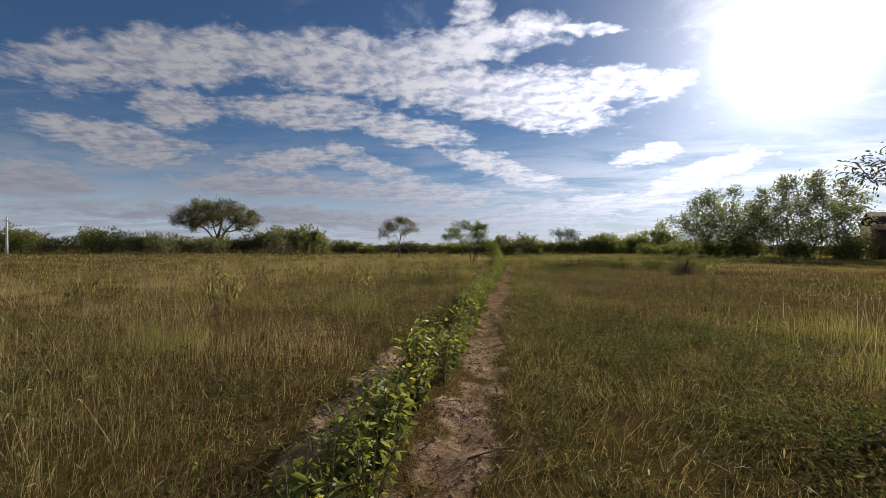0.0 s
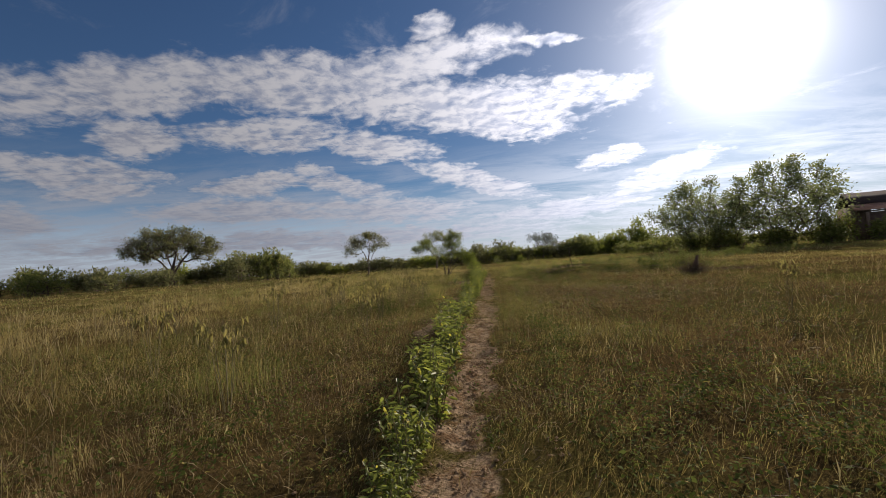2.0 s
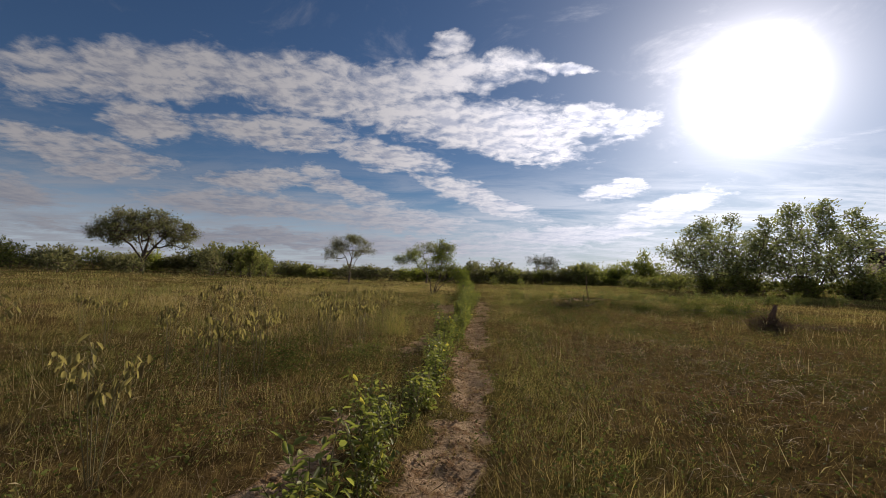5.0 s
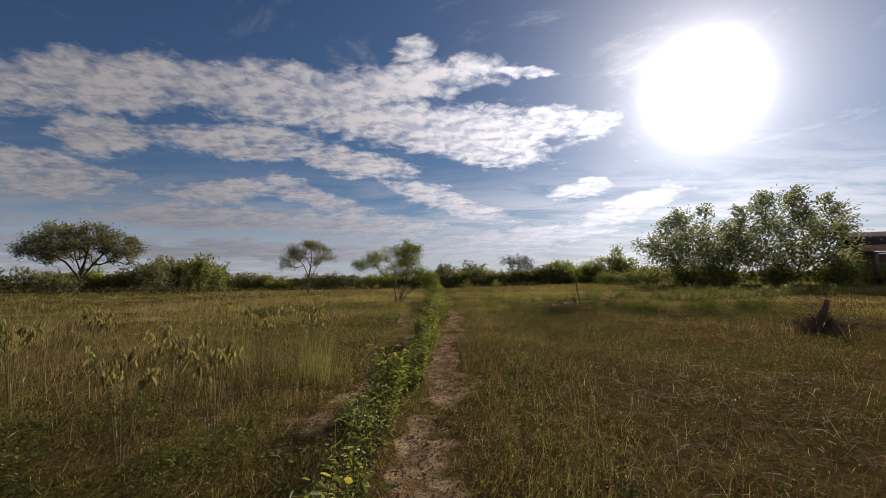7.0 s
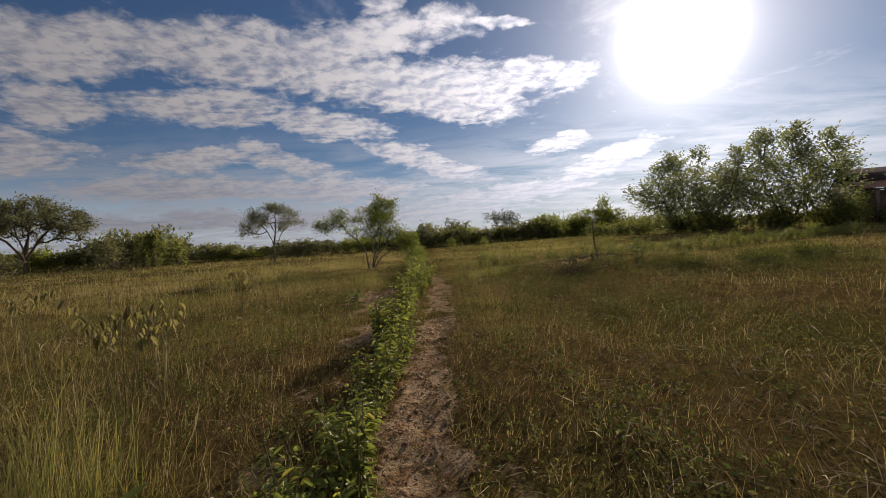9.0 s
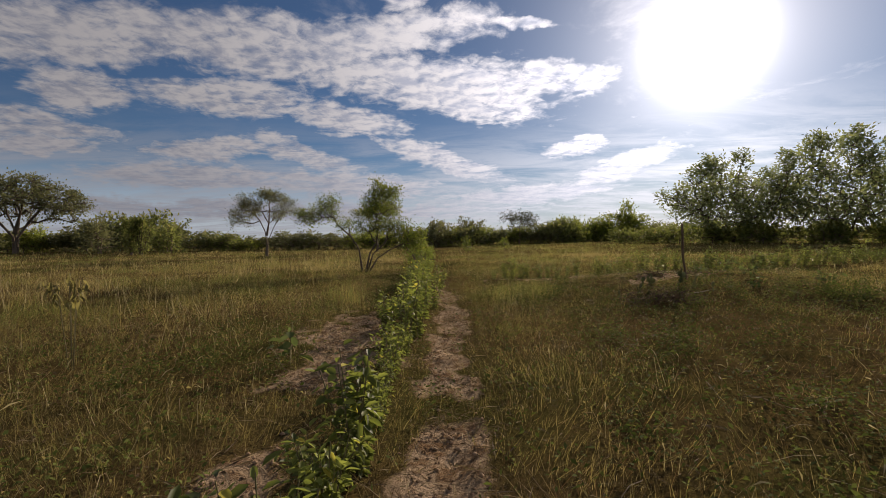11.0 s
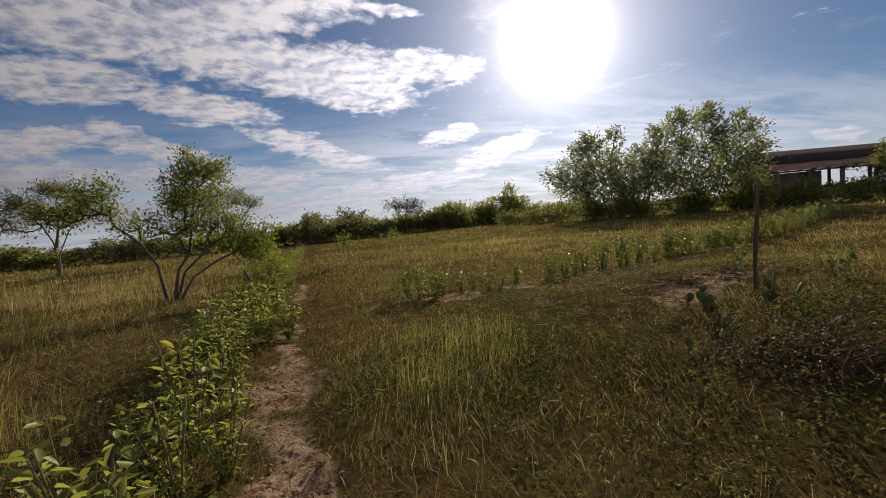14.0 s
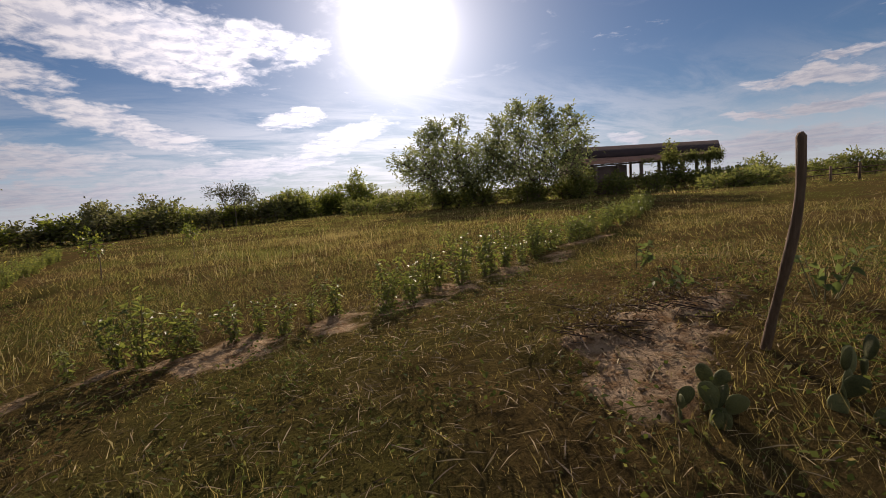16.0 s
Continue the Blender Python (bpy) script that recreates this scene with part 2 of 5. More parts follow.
def ground_z(x, y):
    near = np.exp(-((np.maximum(np.abs(x) - 14, 0) / 12) ** 2) - (np.maximum(np.abs(y - 20) - 28, 0) / 12) ** 2)
    z = near * (0.035 * field_of(x, y, 3.0, 3) + 0.012 * field_of(x, y, 0.5, 4) + 0.006 * field_of(x, y, 0.17, 5))
    z = z + near * 0.026 * np.clip(bare(x, y), 0, 1) * field_of(x, y, 0.30, 6)
    z = z - near * 0.055 * np.exp(-((x - wander(y)) / 0.36) ** 2)
    z = z + 0.34 * np.exp(-(((x - 6.0) / 3.4) ** 2 + ((y - 31.8) / 2.6) ** 2) ** 1.3) + 0.03 * np.exp(-((x - 4.25) / 0.34) ** 2 - ((y - 31.72) / 0.16) ** 2) + 0.06 * np.exp(-((x - 4.95) / 0.42) ** 2 - ((y - 31.6) / 0.2) ** 2) + 0.08 * np.exp(-((x - 5.7) / 0.4) ** 2 - ((y - 31.5) / 0.22) ** 2) + 0.06 * np.exp(-((x - 4.55) / 0.6) ** 2 - ((y - 30.9) / 0.55) ** 2)
    return z - 0.02 * (1 - near)


def ground_material():
    mat, g = material("ground_soil_and_turf")
    co = g.put("ShaderNodeTexCoord", 3)
    big, mid, small = g.noise(co, 0.25, 4.0), g.noise(co, 2.5, 5.0, 0.6), g.noise(co, 28.0, 6.0, 0.7)
    bits = g.noise(co, 95.0, 4.0, 0.7)
    dent = g.noise(co, 7.0, 4.0, 0.6, 0.4)
    sand = g.mix(g.step(mid, 0.3, 0.7), rgb(0.270, 0.194, 0.124), rgb(0.420, 0.308, 0.202))
    sand = g.mix(g.step(dent, 0.45, 0.62), sand, rgb(0.20, 0.125, 0.070))
    sand = g.mix(g.step(small, 0.50, 0.72), sand, rgb(0.16, 0.10, 0.055))
    sand = g.mix(g.step(bits, 0.58, 0.76), sand, rgb(0.11, 0.075, 0.042))
    turf = g.mix(g.step(mid, 0.3, 0.7), rgb(0.060, 0.043, 0.018), rgb(0.115, 0.080, 0.032))
    turf = g.mix(g.step(big, 0.42, 0.62), turf, rgb(0.075, 0.066, 0.020))
    turf = g.mix(g.step(small, 0.5, 0.75), turf, rgb(0.034, 0.025, 0.013))
    worn = g.put("ShaderNodeAttribute", 2, {"attribute_name": "worn"})
    f = g.step(g.m("ADD", worn, g.m("MULTIPLY", g.m("SUBTRACT", small, 0.5), 1.2)), 0.25, 0.85)
    col = g.mix(f, turf, sand)
    bump = g.put("ShaderNodeBump", 0, None, Strength=1.0, Distance=0.06, Height=g.m("ADD", g.m("ADD", small, g.m("MULTIPLY", dent, 2.4)), g.m("MULTIPLY", bits, 0.3)))
    finish(g, g.put("ShaderNodeBsdfPrincipled", 0, None, Base_Color=col, Roughness=1.0, Specular_IOR_Level=0.0, Normal=bump))
    return mat


GROUND = ground_material()
DRY = leafy("dry_grass", (0.212, 0.164, 0.077), (0.366, 0.290, 0.144), (0.38, 0.30, 0.15), 0.10, 0.58, 0.7, 0.35)
BROWN = leafy("brown_thatch", (0.070, 0.041, 0.019), (0.200, 0.122, 0.055), (0.30, 0.22, 0.10), 0.12, 0.32, 0.75, 0.6)
OLIVE = leafy("olive_grass", (0.148, 0.115, 0.042), (0.286, 0.226, 0.084), (0.28, 0.22, 0.10), 0.14, 0.58, 0.65, 0.3)
GREEN = leafy("green_grass", (0.078, 0.087, 0.024), (0.168, 0.175, 0.050), (0.24, 0.19, 0.08), 0.08, 0.55, 0.6, 0.5)
HERB = leafy("herb_leaf", (0.034, 0.048, 0.012), (0.115, 0.132, 0.034), (0.24, 0.19, 0.06), 0.05, 0.30, 0.85, 0.8, 0.04)
FORB = leafy("small_weed_leaf", (0.062, 0.066, 0.020), (0.185, 0.182, 0.054), (0.34, 0.26, 0.10), 0.12, 0.42, 0.8, 0.5, 0.06)
SEED = leafy("seed_head", (0.18, 0.14, 0.075), (0.36, 0.30, 0.17), (0.42, 0.34, 0.19), 0.2, 0.40, 0.8, 0.8, 0.1)
ROWLEAF = leafy("row_plant_leaf", (0.052, 0.070, 0.020), (0.245, 0.266, 0.058), (0.46, 0.38, 0.06), 0.04, 0.50, 0.48, 1.2, 0.20)
GLOSSLEAF = leafy("glossy_row_leaf", (0.052, 0.068, 0.020), (0.215, 0.235, 0.058), (0.34, 0.30, 0.08), 0.05, 0.45, 0.46, 3.0, 0.20)
SHRUBLEAF = leafy("shrub_leaf", (0.055, 0.078, 0.014), (0.175, 0.200, 0.036), (0.32, 0.26, 0.05), 0.05, 0.52, 0.5, 0.9, 0.25)
TREELEAF = leafy("tree_leaf", (0.104, 0.120, 0.058), (0.244, 0.268, 0.124), (0.25, 0.22, 0.12), 0.05, 0.60, 0.62, 0.25, 0.12)
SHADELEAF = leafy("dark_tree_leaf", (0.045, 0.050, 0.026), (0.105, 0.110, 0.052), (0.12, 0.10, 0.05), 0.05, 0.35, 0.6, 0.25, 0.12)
DULLLEAF = leafy("dull_tree_leaf", (0.085, 0.090, 0.044), (0.175, 0.172, 0.080), (0.16, 0.13, 0.06), 0.06, 0.45, 0.7, 0.2)
MIDLEAF = leafy("dusty_scrub_leaf", (0.078, 0.092, 0.028), (0.20, 0.21, 0.064), (0.22, 0.17, 0.07), 0.08, 0.55, 0.6, 0.25)
SCRUBLEAF = leafy("scrub_leaf", (0.085, 0.108, 0.022), (0.245, 0.268, 0.056), (0.26, 0.21, 0.06), 0.05, 0.62, 0.6, 0.25)
PALELEAF = leafy("pale_broad_leaf", (0.055, 0.078, 0.026), (0.13, 0.155, 0.05), (0.38, 0.34, 0.13), 0.08, 0.42, 0.65, 2.0, 0.12)
PODLEAF = leafy("dry_pod_leaf", (0.12, 0.102, 0.040), (0.27, 0.228, 0.088), (0.08, 0.055, 0.03), 0.22, 0.52, 0.7, 2.0)
STRAW = leafy("straw", (0.12, 0.085, 0.042), (0.32, 0.245, 0.135), (0.06, 0.04, 0.022), 0.4, 0.15, 0.8, 0.8)
DEADLEAF = leafy("dead_leaf", (0.050, 0.032, 0.016), (0.14, 0.090, 0.045), (0.20, 0.15, 0.08), 0.06, 0.15, 0.8, 1.0)
CACTUS = plain("cactus_skin", (0.048, 0.054, 0.018), (0.140, 0.142, 0.050), 0.7, 12.0, 130.0, 0.35)
PALEWOOD = plain("bleached_dead_wood", (0.20, 0.17, 0.13), (0.42, 0.37, 0.30), 0.9, 5.0, 50.0, 0.6, (0.2, 1, 1))
CLOD = plain("soil_clod", (0.13, 0.085, 0.05), (0.30, 0.20, 0.12), 0.95, 9.0, 90.0, 0.5)
BARK = plain("grey_brown_bark", (0.055, 0.040, 0.028), (0.17, 0.13, 0.09), 0.9, 3.0, 40.0, 0.7, (1, 1, 0.25))
STEM = plain("green_brown_stem", (0.08, 0.07, 0.03), (0.17, 0.14, 0.06), 0.8, 8.0, 80.0, 0.3, (1, 1, 0.3))
DARKBARK = plain("dark_rotten_bark", (0.038, 0.024, 0.017), (0.12, 0.078, 0.055), 0.95, 4.0, 40.0, 0.7)
POSTWOOD = plain("weathered_post_wood", (0.060, 0.036, 0.022), (0.17, 0.115, 0.072), 0.85, 5.0, 55.0, 0.8, (1, 1, 0.08))
ROOFDARK = plain("dark_roof_sheet", (0.022, 0.014, 0.014), (0.05, 0.03, 0.028), 0.75, 0.8, 9.0, 0.3)
ROOFTILE = plain("red_roof_tile", (0.18, 0.085, 0.055), (0.36, 0.22, 0.16), 0.8, 0.9, 8.0, 0.4)
WALLDARK = plain("dark_plaster", (0.10, 0.07, 0.055), (0.18, 0.13, 0.10), 0.9, 1.0, 12.0, 0.3)
CONCRETE = plain("pale_concrete", (0.42, 0.41, 0.38), (0.62, 0.60, 0.56), 0.85, 1.2, 14.0, 0.3)


# ------------------------------------------------------------------ mesh helpers
def raw_mesh(name, verts, faces, smooth=False):
    """A mesh from arrays: verts (n, 3) and one array of faces (m, k), or a list of such arrays."""
    groups = faces if isinstance(faces, list) else [faces]
    groups = [np.asarray(f, np.int32) for f in groups if len(f)]
    me = bpy.data.meshes.new(name)
    verts = np.asarray(verts, np.float32)
    loops = np.concatenate([f.ravel() for f in groups])
    sizes = np.concatenate([np.full(len(f), f.shape[1], np.int32) for f in groups])
    me.vertices.add(len(verts))
    me.vertices.foreach_set("co", verts.ravel())
    me.loops.add(len(loops))
    me.loops.foreach_set("vertex_index", loops)
    me.polygons.add(len(sizes))
    me.polygons.foreach_set("loop_start", np.concatenate([[0], np.cumsum(sizes)[:-1]]).astype(np.int32))
    me.update(calc_edges=True)
    if smooth:
        me.polygons.foreach_set("use_smooth", np.ones(len(sizes), bool))
    return me


def part(name, me, mat, parent=None, label="", kind=""):
    if not me.materials:
        me.materials.append(mat)
    ob = new(name, me)
    ob.parent = parent
    return tagged(ob, label, kind=kind)


def stack(pieces):
    """Joins (verts, faces) pairs of one face size into one pair."""
    vs, fs, n = [], [], 0
    for v, f in pieces:
        vs.append(v)
        fs.append(np.asarray(f) + n)
        n += len(v)
    return np.concatenate(vs), np.concatenate(fs)


def unit(v):
    return v / np.maximum(np.linalg.norm(v, axis=-1, keepdims=True), 1e-9)


def tubes(p0, p1, r0, r1, sides=6):
    """Tapered pipes from p0 to p1, each of its own."""
    p0, p1 = np.asarray(p0, float), np.asarray(p1, float)
    r0, r1 = np.asarray(r0, float), np.asarray(r1, float)
    d = unit(p1 - p0)
    side = np.where(np.abs(d[:, 2:3]) > 0.9, [[1.0, 0, 0]], [[0, 0, 1.0]])
    a = unit(np.cross(d, side))
    b = np.cross(d, a)
    ang = np.arange(sides) * 2 * np.pi / sides
    ring = a[:, None] * np.cos(ang)[None, :, None] + b[:, None] * np.sin(ang)[None, :, None]
    low, high = p0[:, None] + ring * r0[:, None, None], (p1 + d * r1[:, None] * 0.3)[:, None] + ring * r1[:, None, None]
    verts = np.concatenate([low, high], 1).reshape(-1, 3)
    i = np.arange(sides)
    quad = np.stack([i, (i + 1) % sides, (i + 1) % sides + sides, i + sides], -1)
    faces = (np.arange(len(p0))[:, None, None] * 2 * sides + quad[None]).reshape(-1, 4)
    return verts, faces


def swept(points, radii, sides=10, wobble=0.0, seed=0):
    """One closed, curved pipe through points, with a domed end."""
    pts, r = np.asarray(points, float), np.asarray(radii, float)
    rnd = np.random.RandomState(seed)
    d = unit(np.gradient(pts, axis=0))
    a = unit(np.cross(d, [[0.3, 1.0, 0.1]]))
    b = np.cross(d, a)
    ang = np.arange(sides) * 2 * np.pi / sides
    rr = r[:, None] * (1 + wobble * rnd.uniform(-1, 1, (len(pts), sides)))
    ring = pts[:, None] + rr[..., None] * (a[:, None] * np.cos(ang)[None, :, None] + b[:, None] * np.sin(ang)[None, :, None])
    verts = ring.reshape(-1, 3)
    i = np.arange(sides)
    quad = np.stack([i, (i + 1) % sides, (i + 1) % sides + sides, i + sides], -1)
    faces = (np.arange(len(pts) - 1)[:, None, None] * sides + quad[None]).reshape(-1, 4)
    return verts, [faces, (i + (len(pts) - 1) * sides)[None], i[::-1][None]]


def leaves(pos, way, size, width, rng, fold=0.25, droop=0.15, lobes=True):
    """Folded leaves at pos, pointing along way. Six corners each, or four without lobes."""
    n = len(pos)
    way = unit(way)
    side = unit(np.cross(way, rng.normal(size=(n, 3)) * 0.5 + [0, 0, 1.0]))
    top = np.cross(side, way)
    size, width = np.broadcast_to(size, n)[:, None], np.broadcast_to(width, n)[:, None]
    if lobes:
        put = lambda s, w, t: pos + way * size * s + side * width * w * 0.5 + top * size * t
        v = np.stack([put(0, 0, 0), put(0.32, 0.85, fold * 0.25), put(0.72, 0.75, fold * 0.2 - droop * 0.5), put(1, 0, -droop),
                      put(0.72, -0.75, fold * 0.2 - droop * 0.5), put(0.32, -0.85, fold * 0.25)], 1).reshape(-1, 3)
        f = np.array([[0, 1, 2, 3], [0, 3, 4, 5]])
        return v, (np.arange(n)[:, None, None] * 6 + f[None]).reshape(-1, 4)
    put = lambda s, w, t: pos + way * size * s + side * width * w * 0.5 + top * size * t
    v = np.stack([put(0, 0, 0), put(0.5, 1, fold * 0.3), put(1, 0, -droop), put(0.5, -1, fold * 0.3)], 1).reshape(-1, 3)
    f = np.array([[0, 1, 2, 3]])
    return v, (np.arange(n)[:, None, None] * 4 + f[None]).reshape(-1, 4)


def thing(name, label, category, group="", at=(0, 0, 0), turn=0.0):
    root = new(name)
    root.empty_display_size = 0.2
    root.matrix_basis = pose(*at, 0, 0, turn)
    return tagged(root, label, category, group)


# ------------------------------------------------------------------ ground
def spaced(lo, hi, step, far):
    inner = np.arange(lo, hi + step / 2, step)
    grow = step * np.cumsum(1.22 ** np.arange(1, 60))
    left, right = lo - grow, hi + grow
    return np.concatenate([left[left > -far][::-1], inner, right[right < far]])


def build_ground():
    gx, gy = spaced(-2.8, 5.4, 0.075, 4000), spaced(1.0, 36.5, 0.105, 4000)
    x, y = np.meshgrid(gx, gy)
    z = ground_z(x, y)
    n, m = len(gx), len(gy)
    idx = np.arange(n * m).reshape(m, n)
    faces = np.stack([idx[:-1, :-1], idx[:-1, 1:], idx[1:, 1:], idx[1:, :-1]], -1).reshape(-1, 4)
    me = raw_mesh("ground", np.stack([x, y, z], -1).reshape(-1, 3), faces, True)
    layer = me.attributes.new("worn", "FLOAT", "POINT")
    layer.data.foreach_set("value", np.clip(bare(x, y), -1, 1.5).ravel().astype(np.float32))
    tagged(part("ground", me, GROUND), "dry grass field with a trodden sandy path", "ground", kind="structure")


build_ground()


# ------------------------------------------------------------------ grass
RNG = np.random.RandomState(7)
END = 30.0


def from_way(x, y):
    """Metres from the line that the camera walks."""
    dx = x - np.clip((y - 26.5) * 0.55, -0.3, 1.8)
    dy = np.maximum(y - END, 0) + np.maximum(-y, 0)
    return np.hypot(dx, dy)


def scatter(lo_x, hi_x, lo_y, hi_y, per_m2, keep):
    n = int((hi_x - lo_x) * (hi_y - lo_y) * per_m2)
    x, y = RNG.uniform(lo_x, hi_x, n), RNG.uniform(lo_y, hi_y, n)
    ok = RNG.uniform(size=n) < keep(x, y)
    return x[ok], y[ok]


def blades(x, y, h, w, lean, segs=2):
    n = len(x)
    a = RNG.uniform(0, 6.283, n)
    t = 2.4 * field_of(x, y, 1.6, 23) + 0.9 + RNG.normal(size=n) * 1.1
    base = np.stack([x, y, ground_z(x, y) - 0.01], -1)
    side = np.stack([np.cos(a), np.sin(a), 0 * a], -1) * (w * 0.5)[:, None]
    tip = np.stack([np.cos(t) * lean * h, np.sin(t) * lean * h, h * np.sqrt(np.maximum(1 - lean ** 2 * 0.7, 0.1))], -1)
    if segs == 1:
        v = np.stack([base - side, base + side, base + tip], 1).reshape(-1, 3)
        return v, np.arange(3 * n).reshape(n, 3)
    mid = base + tip * [0.22, 0.22, 0.72] + RNG.normal(size=(n, 3)) * (h * 0.09)[:, None]
    v = np.stack([base - side, base + side, mid + side * 0.8, mid - side * 0.8, base + tip], 1).reshape(-1, 3)
    k = np.arange(n)[:, None] * 5
    return v, np.concatenate([k + [0, 1, 2], k + [0, 2, 3], k + [3, 2, 4]])


# Where low leafy weeds crowd the grass: centre, half sizes, how thickly
WEEDY = [(2.4, 3.4, 1.7, 1.7, 0.62), (2.1, 6.6, 1.8, 2.4, 0.92), (-2.0, 7.0, 0.8, 1.8, 0.45), (-3.2, 16.4, 1.8, 1.5, 0.9), (-2.6, 26.0, 1.0, 1.3, 0.9), (2.3, 26.6, 1.4, 0.8, 1.0), (2.4, 24.2, 1.5, 1.2, 0.7), (3.0, 29.1, 0.9, 0.6, 0.9), (5.0, 29.6, 2.4, 1.1, 0.85),
         (1.2, 31.2, 1.1, 0.9, 0.62), (3.2, 30.3, 0.9, 0.5, 0.85), (3.4, 27.6, 1.6, 1.0, 0.35), (7.5, 28.2, 2.4, 1.4, 0.8), (1.2, 30.8, 1.3, 0.9, 0.72), (0.6, 19.5, 0.5, 3.5, 0.5), (0.55, 10.0, 0.45, 4.0, 0.6), (10.0, 29.5, 3.5, 2.5, 0.6), (-1.7, 31.5, 0.7, 2.0, 0.7), (-3.0, 22.0, 1.0, 1.5, 0.35)]


def weediness(x, y):
    w = 0.10 + 0 * x
    for cx, cy, a, b, full in WEEDY:
        w = np.maximum(w, full * np.exp(-(((x - cx) / a) ** 2 + ((y - cy) / b) ** 2) ** 2))
    return np.clip(w + 0.28 * w * field_of(x, y, 1.1, 61), 0, 1)


def height_at(x, y):
    """How high the grass stands, in metres."""
    h = 0.42 + 0.15 * field_of(x, y, 5.0, 21) + 0.11 * field_of(x, y, 1.3, 22) + 0.07 * field_of(x, y, 0.5, 24)
    h = h - 0.20 * np.exp(-((x - wander(y)) / 0.50) ** 2) - 0.10 * np.exp(-((x - wander(y)) / 1.3) ** 2)
    far = np.clip((np.abs(x - wander(y)) - 0.9) / 4.2, 0, 1)
    h = h * (0.52 + 0.48 * far * far * (3 - 2 * far))
    open_ = np.exp(-((x - 3.9) / 3.2) ** 2 - ((y - 33.4) / 2.8) ** 2)
    h = h * (1 - 0.78 * open_)
    h = h * (1 - 0.52 * np.clip((x - 0.6) / 1.6, 0, 1) * np.clip((y - 8) / 4, 0, 1) * np.clip((44 - y) / 8, 0, 1))
    h = h * (1 - 0.32 * np.exp(-((x + 3.2) / 1.9) ** 2 - ((y - 28.0) / 5.0) ** 2)) * (1 + 0.22 * np.exp(-((x + 4.2) / 2.2) ** 2 - ((y - 4.5) / 4.0) ** 2))
    h = h * (1 - 0.42 * np.clip((x - 1.4) / 1.2, 0, 1) * np.clip((y - 30.8) / 1.0, 0, 1) * np.clip((46 - y) / 8, 0, 1))
    h = h * (1 - 0.38 * np.exp(-((x - 2.4) / 2.4) ** 2 - ((y - 29.6) / 2.8) ** 2))
    h = h * (1 - 0.62 * np.exp(-((y - cross_row(x) + 0.3) / 1.1) ** 2) * (x > 0.5) * (x < 28))
    h = h * (1 - 0.5 * np.clip(weediness(x, y) - 0.15, 0, 1))
    h = h * (1 - 0.40 * shorn(x, y))
    return np.clip(h, 0.05, 0.85)


def greenness(x, y):
    g = 0.24 + 0.62 * field_of(x, y, 4.0, 31) + 0.32 * field_of(x, y, 1.2, 32)
    g = g + 0.45 * np.exp(-((x - 3.0) / 2.6) ** 2 - ((y - 3.5) / 3.5) ** 2) + 0.3 * np.exp(-((x - 8) / 5) ** 2 - ((y - 28) / 4) ** 2)
    return g - 0.35 * np.exp(-((x + 4.0) / 2.6) ** 2 - ((y - 4.0) / 4.5) ** 2) - 0.34 * np.exp(-((x + 3.6) / 2.4) ** 2 - ((y - 11.5) / 3.0) ** 2) + 0.42 * np.clip((y - 30) / 4, 0, 1) * np.clip((x + 2) / 3, 0, 1) + 0.30 * np.clip((y - 23) / 4, 0, 1) * np.clip((-1 - x) / 2, 0, 1) - 0.15 * (x < -1.5) - 0.30 * np.exp(-((x - 2.6) / 2.2) ** 2 - ((y - 27.5) / 3.2) ** 2) - 0.35 * np.exp(-((x - 3) / 2.6) ** 2 - ((y - 17.8) / 3.2) ** 2)


def trampled(x, y):
    """The low, matted ground to the right of the path."""
    return np.clip((x - 0.7) / 1.0, 0, 1) * np.clip((y - 7.6) / 2, 0, 1) * np.clip((30.5 - y) / 3, 0, 1)


def grassy(x, y):
    return (1 - 0.38 * trampled(x, y)) * np.clip(0.72 - 1.0 * bare(x, y), 0.05, 1.0) * (1 - 0.62 * np.clip(weediness(x, y) - 0.15, 0, 1))


